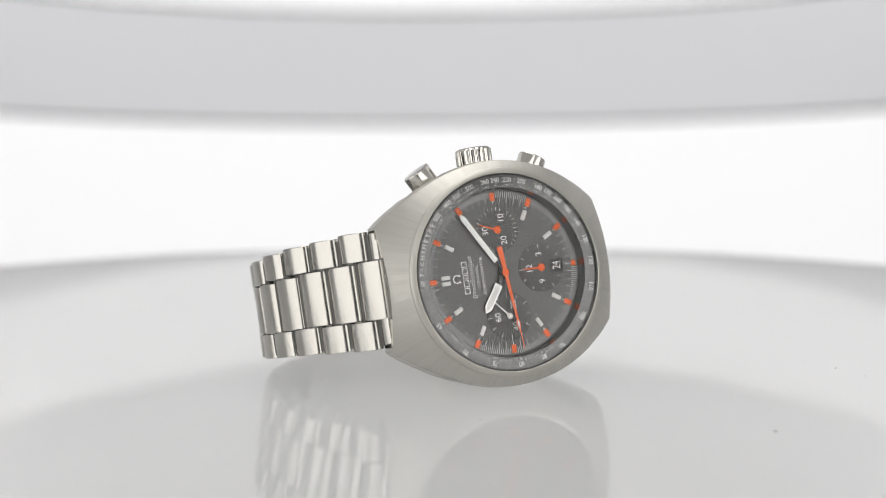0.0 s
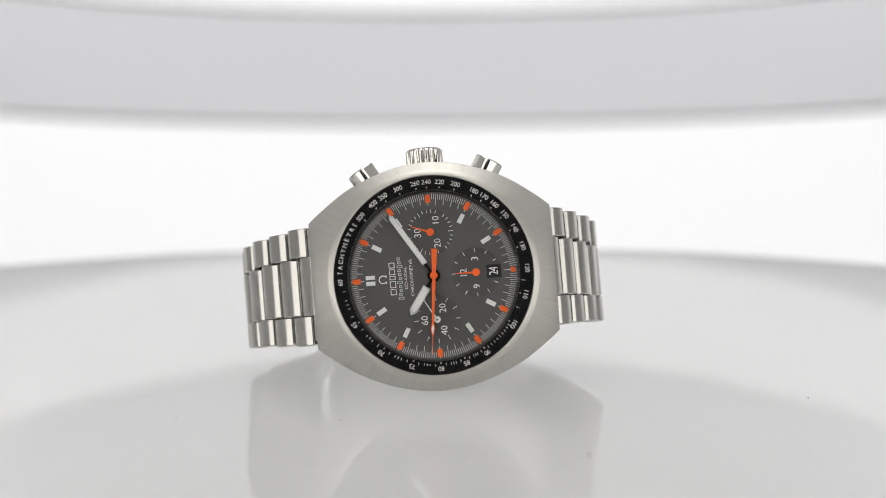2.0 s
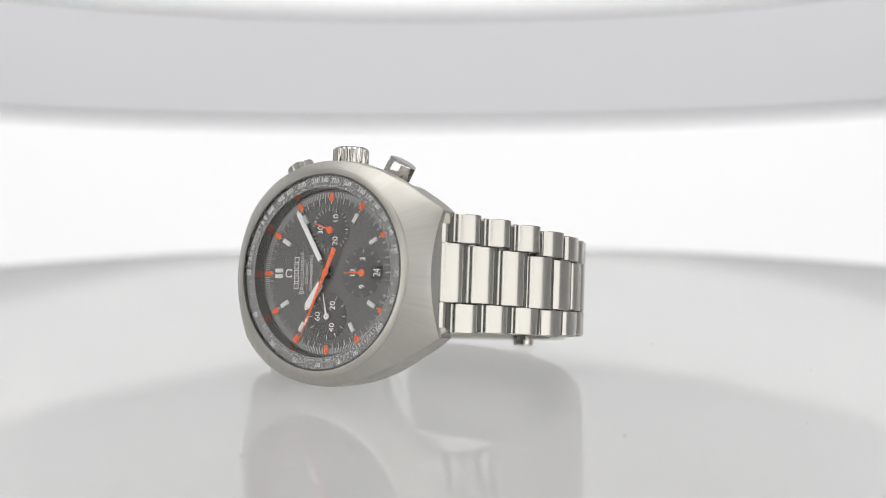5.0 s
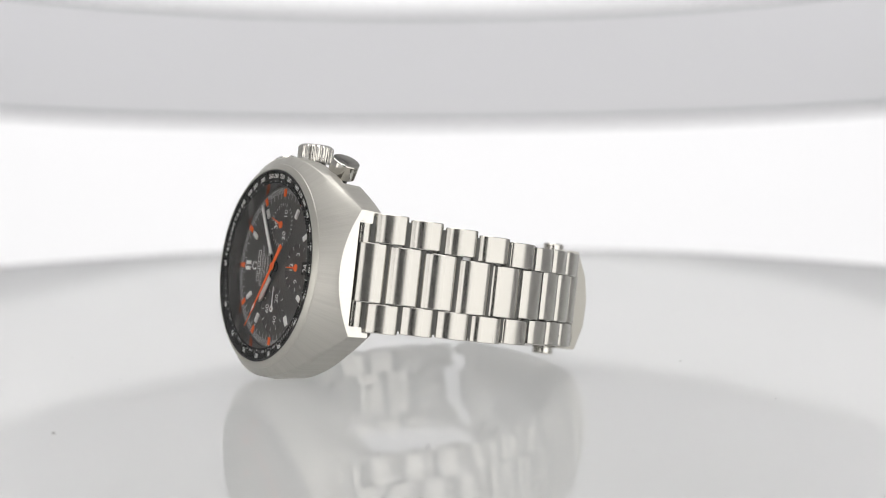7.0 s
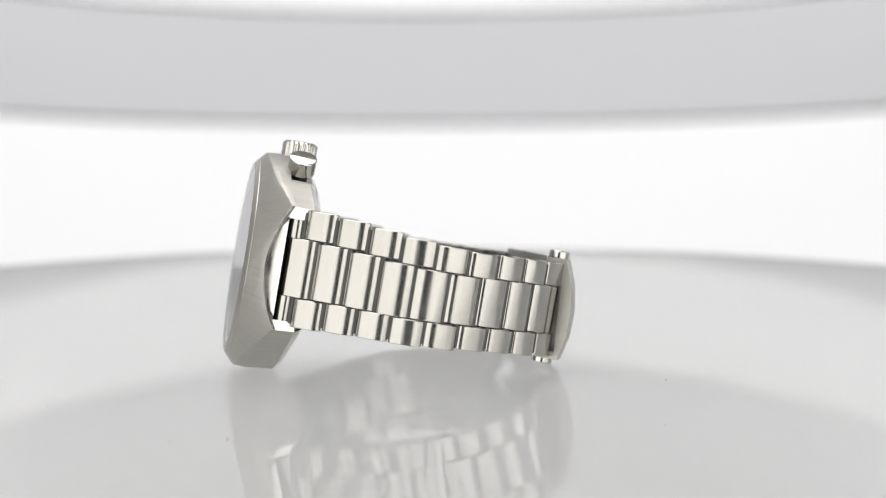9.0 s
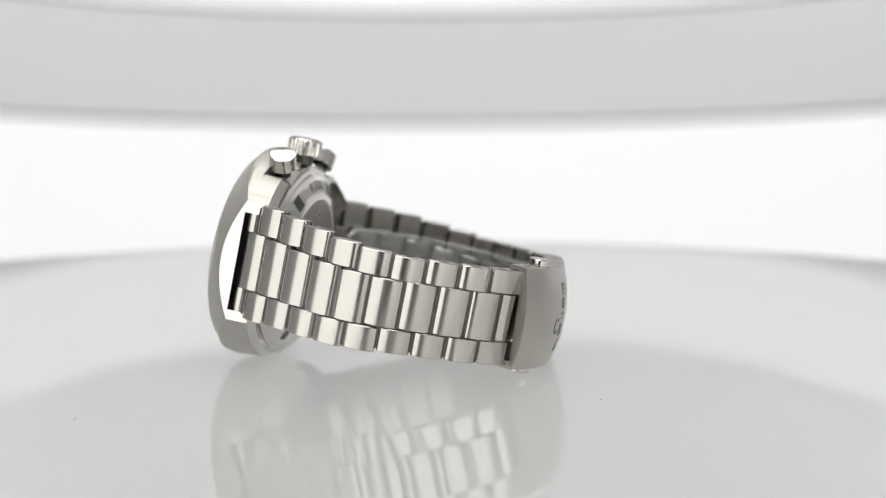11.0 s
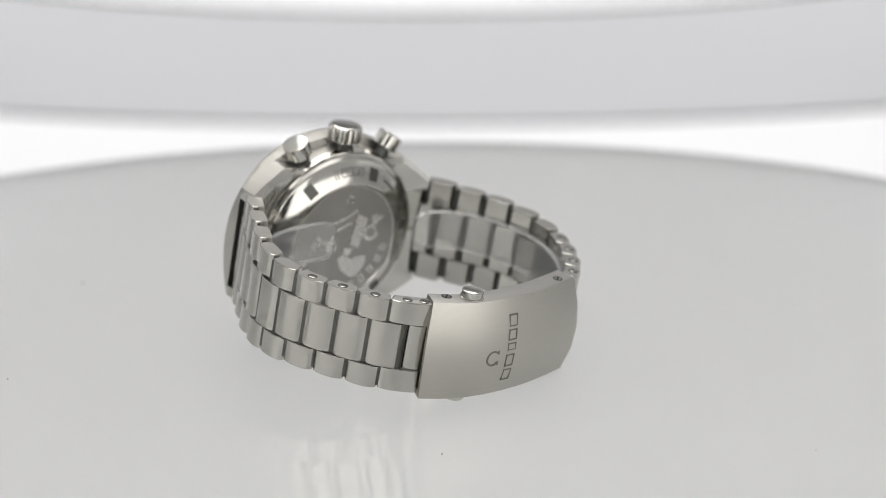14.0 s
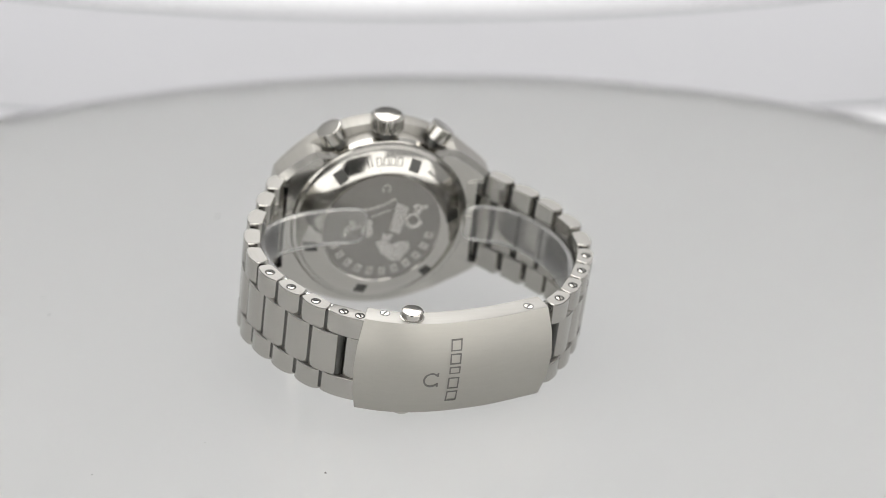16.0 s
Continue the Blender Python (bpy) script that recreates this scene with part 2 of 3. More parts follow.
def sheet(name, plan, z0, z1, mat, label, thick=0.003):
    """An upright cloth along the plan, with thickness outward."""
    bm = bmesh.new()
    outer = []
    for k, (x, y) in enumerate(plan):
        a, b = plan[max(0, k - 1)], plan[min(len(plan) - 1, k + 1)]
        n = Vector((b[1] - a[1], a[0] - b[0])).normalized()
        if n.dot(Vector((x, y - 0.1))) < 0:
            n = -n
        outer.append((x + n.x * thick, y + n.y * thick))
    rings = [[bm.verts.new((x, y, z)) for x, y in row] for row, z in ((plan, z0), (plan, z1), (outer, z1), (outer, z0))]
    rings.append(rings[0])
    grid_faces(bm, rings, closed=False)
    for end in (0, -1):
        bm.faces.new([rings[k][end] for k in range(4)])
    return tagged(new(name, link_mesh(name, bm, mat, 30)), label, "backdrop", kind="structure")


EDGE = 0.431
TOP = 1.05
back_plan = [(HALF, 0.17), (HALF, 0.3)] + tent_back() + [(-HALF, 0.3), (-HALF, 0.17)]
sheet("backdrop_glow", back_plan, 0.0, EDGE, back_glow, "white cloth backdrop behind the turntable, glow stands in for its back light")
full_plan = [(HALF, FRONT)] + [(HALF, FRONT + (BEND - FRONT) * i / 8) for i in range(1, 8)] + tent_back() + [(-HALF, BEND - (BEND - FRONT) * i / 8) for i in range(1, 9)]
sheet("backdrop_upper", full_plan, EDGE + 0.002, 0.489, cloth, "pale grey upper cloth of the light tent")
sheet("light_strip", full_plan[4:-4], 0.491, 0.553, strip_glow, "glowing diffuser strip round the light tent")
sheet("backdrop_top", full_plan, 0.555, TOP, cloth, "pale grey top cloth of the light tent")
for side, name in ((1, "right"), (-1, "left")):
    sheet("strip_end_" + name, tent_line(FRONT, full_plan[4][1], side), 0.491, 0.553, cloth, "pale grey cloth of the light tent")
# Unseen sides and front; their glow stands in for lamps before the watch.
for side, name in ((1, "right"), (-1, "left")):
    sheet("side_cloth_" + name, tent_line(FRONT, -0.08, side), 0.0, EDGE, side_glow, "unseen white tent side, glows to light the watch")
    sheet("side_gap_" + name, tent_line(-0.08, 0.17, side), 0.0, EDGE, gap_cloth, "unseen tent side, coloured darker grey as unlit cloth")
    sheet("front_cloth_" + name, [(side * HALF, FRONT - 0.004), (side * 0.11, FRONT - 0.004)], 0.0, 0.60, side_glow, "unseen white tent front, glows to light the watch")
sheet("front_cloth_upper", [(-HALF, FRONT - 0.004), (HALF, FRONT - 0.004)], 0.602, TOP, cloth, "pale grey upper front cloth of the light tent")
sheet("camera_slot", [(-0.11, FRONT - 0.006), (0.11, FRONT - 0.006)], 0.18, 0.50, black_cloth, "black cloth slot behind the lens")
sheet("front_cloth_low", [(-0.11, FRONT - 0.006), (0.11, FRONT - 0.006)], 0.0, 0.178, side_glow, "unseen white tent front, glows to light the watch")
sheet("front_cloth_top", [(-0.11, FRONT - 0.006), (0.11, FRONT - 0.006)], 0.502, 0.60, side_glow, "unseen white tent front, glows to light the watch")


def build_shell():
    bm = slab(rect(0.56, 1.26, 0, 0.11), -0.006, 0.0)
    tagged(new("floor", link_mesh("floor", bm, floor_mat, None)), "pale grey floor of the light tent", "floor", kind="structure")
    bm = slab(rect(0.56, 1.26, 0, 0.11), TOP + 0.001, TOP + 0.006)
    tagged(new("ceiling", link_mesh("ceiling", bm, cloth, None)), "pale cloth roof of the light tent", "ceiling", kind="structure")


build_shell()

# ---- the watch ----
# Watch space, mm: x to the six, y into the case, z to the three; the dial's centre is the origin.
ON_DISC = Matrix(((0.94958, -0.28643, -0.12750, 12.615), (0.30392, 0.94082, 0.14995, -31.752), (0.07700, -0.18114, 0.98044, 22.135), (0, 0, 0, 1)))
BASE = Vector((0, 28, -10))
FIT = Matrix.Scale(MM, 4) @ Matrix.Translation(-BASE)       # watch mm to the thing's own metres
DIAL = Matrix(((0, -1, 0, 0), (0, 0, -1, 0), (1, 0, 0, 0), (0, 0, 0, 1)))   # dial u, v, h to watch space
BACK = Matrix(((0, -1, 0, 0), (0, 0, 1, 0), (-1, 0, 0, 0), (0, 0, 0, 1)))   # seen from behind: u to the nine, v to the twelve
watch = tagged(new("wristwatch"), "steel chronograph wristwatch with grey dial, orange markers, closed link bracelet", "watch")


def watch_pose(t):
    m = disc_pose(t) @ Matrix.Scale(MM, 4) @ ON_DISC @ Matrix.Translation(BASE)
    return Matrix.LocRotScale(m.to_translation(), m.to_quaternion(), None)


def wpart(name, bm, mat, parent=None, label="", smooth=30, space=None):
    if space is not None:
        move(bm, space)
    return part(name, move(bm, FIT), mat, parent or watch, label, smooth)


EDGE_TABLE = ((27.46, 25.8), (34, 24.7), (42, 23.5), (49, 22.85), (56, 22.3), (64, 21.85), (72, 21.55), (80, 21.4), (90, 21.35))


def outline(a):
    """Radius of the case at the angle a in x, z: a rounded cushion with squared lug ends."""
    c, s = abs(math.cos(a)), abs(math.sin(a))
    ang = math.degrees(math.atan2(s, c))
    if ang <= EDGE_TABLE[0][0]:
        return 22.9 / c
    for (a0, r0), (a1, r1) in zip(EDGE_TABLE[:-1], EDGE_TABLE[1:]):
        if ang <= a1:
            return r0 + (r1 - r0) * (ang - a0) / (a1 - a0)
    return EDGE_TABLE[-1][1]


def drop(r):
    """Depth of the domed, radially brushed front of the case at radius r."""
    pts = ((18.6, -2.7), (19.0, -2.65), (20.2, -1.75), (21.3, -0.75), (22.4, 0.2), (24.0, 2.0), (25.9, 4.2), (30, 8.0))
    for (a, ya), (b, yb) in zip(pts[:-1], pts[1:]):
        if r <= b:
            return ya + (yb - ya) * max(0, r - a) / (b - a)
    return pts[-1][1]


def case_angles():
    corner = math.atan2(11.9, 22.9)
    extra = [corner - 0.02, corner, corner + 0.02]
    base = [2 * math.pi * i / 128 for i in range(128)]
    for k in extra:
        base += [k, math.pi - k, math.pi + k, 2 * math.pi - k]
    return sorted(set(round(a, 5) for a in base))


def build_case():
    bm = bmesh.new()
    angles = case_angles()

    def ring(fr, fy):
        return [bm.verts.new((fr(a) * math.cos(a), fy(a), fr(a) * math.sin(a))) for a in angles]
    R = outline

    def cut(a):
        """How far the back of the flank is cut away round the crown and buttons."""
        off = abs(math.degrees(a) - 90)
        k = min(1.0, max(0.0, (44 - off) / 12))
        return k * k * (3 - 2 * k) * (R(a) - 19.9)
    rings = [ring(lambda a: 15.75, lambda a: 1.0), ring(lambda a: 18.62, lambda a: 1.0), ring(lambda a: 18.62, lambda a: -2.45)]
    for k in (0.0, 0.12, 0.28, 0.46, 0.64, 0.82, 0.97):
        rings.append(ring(lambda a: 18.95 + k * (R(a) - 18.95), lambda a: drop(18.95 + k * (R(a) - 18.95))))
    rings.append(ring(lambda a: R(a) + 0.02, lambda a: drop(R(a)) + 0.12))
    rings.append(ring(lambda a: R(a) + (0.22 * min(1, max(0, 24.6 - R(a))) if abs(math.sin(a)) > 0.5 else 0.0), lambda a: max(1.6, drop(R(a)) + 0.7)))
    rings.append(ring(lambda a: R(a), lambda a: max(3.7, drop(R(a)) + 1.2)))
    rings.append(ring(lambda a: R(a) - 0.05 - cut(a), lambda a: max(4.0, drop(R(a)) + 1.4)))
    rings.append(ring(lambda a: R(a) - 0.3 - cut(a) * 0.9, lambda a: 7.0 + 0.35 * max(0, R(a) - 21.4)))
    rings.append(ring(lambda a: max(19.3, 0.935 * R(a) - cut(a)), lambda a: 8.1 + 0.4 * max(0, R(a) - 21.4)))
    rings.append(ring(lambda a: 19.1, lambda a: 8.2))
    rings.append(ring(lambda a: 19.0, lambda a: 7.4))
    rings.append(ring(lambda a: 15.75, lambda a: 7.4))
    rings.append(rings[0])
    grid_faces(bm, rings)
    body = new("case_tmp", link_mesh("case", bm, brushed, None))
    for sgn in (1, -1):
        cut = bmesh.new()
        bmesh.ops.create_cube(cut, size=1.0, matrix=Matrix.Translation((sgn * 23.6, 10.3, -0.2)) @ Matrix.Diagonal((6.4, 12.4, 19.5, 1)))
        cutter = new("cutter", link_mesh("cutter", cut, shade_steel))
        mod = body.modifiers.new("slot", "BOOLEAN")
        mod.operation, mod.solver, mod.object = "DIFFERENCE", "EXACT", cutter
        me = bpy.data.meshes.new_from_object(body.evaluated_get(bpy.context.evaluated_depsgraph_get()))
        body.modifiers.clear()
        body.data = me
        bpy.data.objects.remove(cutter)
    bm = bmesh.new()
    bm.from_mesh(body.data)
    bpy.data.objects.remove(body)
    bm.normal_update()
    for f in bm.faces:
        c = f.calc_center_median()
        if abs(f.normal.x) > 0.9 and abs(c.x) > 22.0:
            f.material_index = 1
        elif c.y > 7.2 and f.normal.y > 0.3:
            f.material_index = 1
        # slot walls coloured dark for the shade inside the lugs
        elif c.y > 4.0 and abs(c.z) < 10.05 and 20.0 < abs(c.x) < 22.88 and math.hypot(c.x, c.z) > 19.5:
            f.material_index = 2
    ob = wpart("case", bm, brushed, None, "radially brushed steel cushion case", 16)
    ob.data.materials.append(polished)
    ob.data.materials.append(shade_steel)
    return ob


case = build_case()

# satin ring round the crystal
wpart("bezel_ring", lathe([(18.62, 2.45), (18.62, 2.76), (18.72, 2.84), (18.95, 2.82), (19.85, 2.16), (19.9, 1.9)], 128), brushed_clasp, None,
      "thin satin steel ring", 40, DIAL)

# crystal with the black speed scale under its rim
crystal = wpart("crystal", lathe([(18.6, 2.5), (18.6, 2.72), (18.45, 2.84), (18.3, 2.84), (0.01, 2.84)], 96), crystal_mat, None,
                "clear flat sapphire crystal", 5, DIAL)
crystal.visible_shadow = False
# Black ring stands in for the dark reflection along the crystal's rim.
wpart("dark_rim_ring", lathe([(18.32, 2.5), (18.32, 2.855), (18.6, 2.855), (18.6, 2.5)], 128), flange_black, None, "thin black ring, dark reflection of the crystal's rim put in colour", 40, DIAL)
scale_ring = wpart("speed_scale_ring", lathe([(16.1, 2.3), (16.1, 2.42), (18.58, 2.42), (18.58, 2.3), (16.1, 2.3)], 128), black_gloss, None,
                   "black ring with white tachymeter figures", 30, DIAL)
wpart("flange", lathe([(15.75, 0.0), (16.0, 1.0), (16.15, 2.3), (18.6, 2.28)], 128), flange_steel, None, "dark polished inner flange", 40, DIAL)


def round_dial(bm, deg, r, h):
    """Set flat lettering at the clock angle deg, its head outward."""
    a = radians(deg)
    return move(bm, Matrix.Translation((r * math.sin(a), r * math.cos(a), h)) @ Matrix.Rotation(-a, 4, "Z"))


for value in (60, 500, 400, 350, 300, 260, 240, 220, 200, 180, 170, 160, 150, 140, 130, 120, 110, 100, 90, 85, 80, 75, 70, 65):
    deg = 21600 / value % 360
    wpart("scale_figure", round_dial(letters(str(value), 1.25, 0.02, 0.95), deg, 17.45, 2.44), white_print, scale_ring, "", None, DIAL)
for i, ch in enumerate("TACHYMÈTRE"):
    wpart("scale_letter", round_dial(letters(ch, 1.2, 0.02), 5.6 + i * 3.5, 17.45, 2.44), white_print, scale_ring, "", None, DIAL)


def scale_ticks():
    bm = bmesh.new()
    marks = [62.5, 67.5, 72.5, 77.5, 82.5, 87.5] + list(range(61, 90)) + list(range(91, 125)) + list(range(126, 200, 2)) + list(range(92, 120, 2))
    for v in sorted(set(marks)):
        if v in (65, 70, 75, 80, 85, 100, 110, 120):
            continue
        if v < 125 and (v < 100 or v % 5 == 0):
            join(bm, round_dial(slab(rect(0.11, 0.5 if v % 5 else 0.7), 0, 0.02), 21600 / v % 360, 16.75 if v > 64 else 17.0, 2.43))
    for v in (65, 70, 75, 80, 85, 90, 100, 110, 130, 140, 150, 160, 170, 180, 200, 220, 240, 260, 300, 350, 400, 500):
        join(bm, round_dial(slab(circle(0.14, 8), 0, 0.02), 21600 / v % 360, 16.45, 2.43))
    return bm


wpart("scale_ticks", scale_ticks(), grey_print, scale_ring, "", None, DIAL)

# the dial
dial = wpart("dial", slab(circle(15.9, 128), -0.5, 0.0), dial_grey, None, "matt grey dial", None, DIAL)


def minute_track():
    bm = bmesh.new()
    for i in range(240):
        deg = i * 1.5
        if min(deg % 30, 30 - deg % 30) < 2.2:
            continue
        r0, r1 = (13.35, 15.45) if i % 4 == 0 else (14.35, 15.45)
        join(bm, round_dial(slab(rect(0.12, r1 - r0), 0, 0.015), deg, (r0 + r1) / 2, 0.004))
    return bm


wpart("minute_track", minute_track(), grey_print, dial, "fine white minute track", None, DIAL)
for k in range(12):
    long_ = 1.55 if k != 6 else 0.9
    wpart("orange_marker", round_dial(slab(rect(0.95, long_), 0, 0.12, 0.05), k * 30, 14.5 if k != 6 else 14.9, 0.004), orange, dial, "", 20, DIAL)
    wpart("marker_cross", round_dial(slab(rect(0.1, 2.3), 0, 0.015), k * 30, 14.35, 0.003), white_print, dial, "", None, DIAL)
    if k in (1, 2, 4, 5, 7, 8, 10, 11):
        wpart("hour_marker", round_dial(slab(rect(0.85, 1.9), 0, 0.35, 0.12), k * 30, 11.85, 0.004), lume, dial, "raised white baton marker", 20, DIAL)
for du in (-0.55, 0.55):
    wpart("hour_marker", slab(rect(0.75, 1.75, du, 11.9), 0.004, 0.35, 0.12), lume, dial, "raised white double baton", 20, DIAL)


def subdial(name, cu, cv, r, figures, ticks):
    at = Matrix.Translation((cu, cv, 0))
    ob = wpart(name, move(lathe([(r, 0.003), (r - 0.03, 0.05), (r - 0.14, 0.012), (r - 2.2, 0.012), (0.01, 0.012)], 64), at), dial_sub, dial, "grey counter with fine rings", 30, DIAL)
    for text, deg, rad in figures:
        a = radians(deg)
        bm = letters(text, 1.8, 0.015, 1.0)
        wpart("counter_figure", move(bm, at @ Matrix.Translation((rad * math.sin(a), rad * math.cos(a), 0.03))), white_print, ob, "", None, DIAL)
    bm = bmesh.new()
    for deg, length in ticks:
        join(bm, move(round_dial(slab(rect(0.11, length), 0, 0.012), deg, r - 0.15 - length / 2, 0.024), at))
    wpart("counter_ticks", bm, white_print, ob, "", None, DIAL)
    return ob


sub3 = subdial("minute_counter", 8.2, 0, 4.45, [("30", 0, 2.35), ("10", 120, 2.45), ("20", 240, 2.45)],
               [(i * 12, 0.9 if i % 5 == 0 else 0.62) for i in range(30) if not (i * 12) % 120 == 0])
sub6 = subdial("hour_counter", 0, -7.95, 4.7, [("12", 0, 2.3), ("3", 90, 2.6), ("9", 270, 2.6)], [(i * 30, 0.75) for i in range(12) if i not in (6,)])
sub9 = subdial("seconds_counter", -8.25, 0, 4.6, [("60", 0, 2.3), ("20", 120, 2.4), ("40", 240, 2.4)],
               [(i * 30, 0.9) for i in range(12)])
date = wpart("date_window", slab(rect(2.5, 2.75, 0, -11.3), 0.02, 0.05), black_matt, dial, "black date disc in its window", None, DIAL)
wpart("date_figure", move(letters("24", 2.1, 0.02, 0.85), Matrix.Translation((0, -11.3, 0.065)) @ Matrix.Diagonal((0.85, 1.15, 1, 1))), white_print, date, "", None, DIAL)


def bars(lines, h):
    """Unreadable or branded lettering as plain bars: (u, v, width, height)."""
    bm = bmesh.new()
    for u, v, w, k in lines:
        join(bm, slab(rect(w, k, u, v), h, h + 0.02))
    return bm


def horseshoe(r, w, h0, h1, n=22, gap=38, foot=0.55):
    """A ring open at the bottom with two small feet."""
    bm = bmesh.new()
    rings = []
    for rr, hh in ((r - w / 2, h0), (r - w / 2, h1), (r + w / 2, h1), (r + w / 2, h0)):
        rings.append([bm.verts.new((rr * math.sin(radians(-180 + gap + (360 - 2 * gap) * i / n)),
                                    rr * math.cos(radians(-180 + gap + (360 - 2 * gap) * i / n)), hh)) for i in range(n + 1)])
    rings.append(rings[0])
    grid_faces(bm, rings, closed=False)
    for s in (-1, 1):
        join(bm, slab(rect(foot * r, w, s * (r * math.sin(radians(gap)) + foot * r * 0.35), -r * math.cos(radians(gap)) - w * 0.2), h0, h1))
    return bm


wpart("dial_emblem", move(horseshoe(0.72, 0.2, 0.004, 0.08), Matrix.Translation((0, 9.55, 0))), white_print, dial, "", None, DIAL)


def frame_bar(w, k, t, h0, h1, cu=0.0, cv=0.0):
    """A hollow bar with strokes t thick, as one ring."""
    bm = bmesh.new()
    rings = []
    for grow, h in ((0, h0), (0, h1), (-t, h1), (-t, h0)):
        rings.append([bm.verts.new((u, v, h)) for u, v in rect(w + 2 * grow, k + 2 * grow, cu, cv)])
    rings.append(rings[0])
    grid_faces(bm, rings)
    return bm


for u, w in ((-2.45, 1.15), (-1.05, 1.25), (0.2, 0.75), (1.3, 1.05), (2.55, 1.05)):
    wpart("name_bar", frame_bar(w, 1.1, 0.13, 0.004, 0.024, u, 7.75), white_print, dial, "white printed bar", None, DIAL)
for i in range(11):
    wpart("script_bar", frame_bar(0.5, 0.6 if i % 4 else 1.05, 0.12, 0.004, 0.02, -3.7 + 0.74 * i, 6.35 + 0.1 * math.sin(i * 2.1)), grey_print, dial, "fine grey printed bar", None, DIAL)
wpart("dial_text", move(letters("CO-AXIAL", 0.85, 0.012, 1.1), Matrix.Translation((0, 5.25, 0.01))), white_print, dial, "", None, DIAL)
wpart("dial_text", move(letters("CHRONOMETER", 0.85, 0.012, 1.15), Matrix.Translation((0, 4.15, 0.01))), white_print, dial, "", None, DIAL)
for i, ch in enumerate("SWISS MADE"):
    if ch != " ":
        wpart("dial_letter", move(round_dial(letters(ch, 0.5, 0.01), 0, 0, 0), Matrix.Rotation(-radians(180 + (4.5 - i) * 1.9), 4, "Z") @ Matrix.Translation((0, 15.6, 0.01)) @ Matrix.Rotation(math.pi, 4, "Z")), grey_print, dial, "", None, DIAL)


# pointers: built pointing to v, about their own hub
def hub_pose(hub, deg):
    m = FIT @ DIAL @ Matrix.Translation(hub) @ Matrix.Rotation(radians(-deg), 4, "Z")
    return Matrix.LocRotScale(m.to_translation(), m.to_quaternion(), None)


HUBS = {"hour": (0, 0, 0.55), "minute": (0, 0, 0.85), "sweep": (0, 0, 1.2), "minute_count": (8.2, 0, 0.3), "hour_count": (0, -7.95, 0.3), "small": (-8.25, 0, 0.3)}


def baton(r0, r1, w, tip_len, h0, h1):
    return slab([(-w / 2, r0), (w / 2, r0), (w / 2, r1 - tip_len), (0, r1), (-w / 2, r1 - tip_len)], h0, h1, 0.06)


pointers_made = {}


def build_pointers():
    bm = baton(2.5, 8.7, 1.55, 1.0, 0, 0.16)
    h = part("hour_pointer", move(bm, Matrix.Scale(MM, 4)), pointer_steel, watch, "pointed steel hour pointer with white inlay", 25)
    part("inlay", move(baton(2.75, 8.2, 1.12, 0.8, 0.14, 0.2), Matrix.Scale(MM, 4)), lume, h, "white inlay")
    bm = slab([(-0.22, -1.2), (0.22, -1.2), (0.3, 2.7), (-0.3, 2.7)], 0, 0.12)
    part("stem", move(join(bm, slab(circle(1.2), -0.05, 0.13)), Matrix.Scale(MM, 4)), flange_black, h, "black stem")
    pointers_made["hour"] = h
    bm = baton(2.7, 14.1, 1.05, 0.8, 0, 0.14)
    h = part("minute_pointer", move(bm, Matrix.Scale(MM, 4)), pointer_steel, watch, "long pointed steel minute pointer with white inlay", 25)
    part("inlay", move(baton(2.95, 13.6, 0.72, 0.65, 0.12, 0.18), Matrix.Scale(MM, 4)), lume, h, "white inlay")
    bm = slab([(-0.2, -1.2), (0.2, -1.2), (0.25, 2.9), (-0.25, 2.9)], 0, 0.12)
    part("stem", move(join(bm, slab(circle(1.0), -0.05, 0.13)), Matrix.Scale(MM, 4)), flange_black, h, "black stem")
    pointers_made["minute"] = h
    bm = slab([(-0.55, -5.0), (0.55, -5.0), (0.36, 0), (0.2, 9.0), (0.42, 9.9), (0.09, 11.4), (0.05, 14.8), (-0.05, 14.8), (-0.09, 11.4), (-0.42, 9.9), (-0.2, 9.0), (-0.36, 0)], 0, 0.14)
    join(bm, slab(circle(0.72), -0.02, 0.2, 0.05))
    h = part("sweep_pointer", move(bm, Matrix.Scale(MM, 4)), orange, watch, "orange sweeping chronograph pointer", 25)
    part("inlay", move(slab([(0, 9.1), (0.25, 9.9), (0, 11.2), (-0.25, 9.9)], 0.13, 0.17), Matrix.Scale(MM, 4)), lume, h, "pale diamond inlay")
    part("pin", move(slab(circle(0.3, 20), 0.15, 0.3, 0.06), Matrix.Scale(MM, 4)), orange, h)
    pointers_made["sweep"] = h
    for key, mat, ln, label in (("minute_count", orange, 3.85, "small orange counter pointer"), ("hour_count", orange, 3.9, "small orange counter pointer"),
                                ("small", white_print, 4.4, "small white running seconds pointer")):
        bm = slab([(-0.2, 0), (0.2, 0), (0.07, ln), (-0.07, ln)], 0, 0.1)
        join(bm, slab(circle(0.72 if key != "small" else 0.62, 24), -0.01, 0.14, 0.05))
        h = part("counter_pointer", move(bm, Matrix.Scale(MM, 4)), mat, watch, label, 25)
        part("pin", move(slab(circle(0.22, 16), 0.12, 0.2), Matrix.Scale(MM, 4)), mat if key != "small" else relief_steel, h)
        pointers_made[key] = h
    for key, deg in (("hour", 304.8), ("minute", 58.0), ("minute_count", 20.0), ("hour_count", 0.5)):
        pointers_made[key].matrix_basis = hub_pose(HUBS[key], deg)


build_pointers()


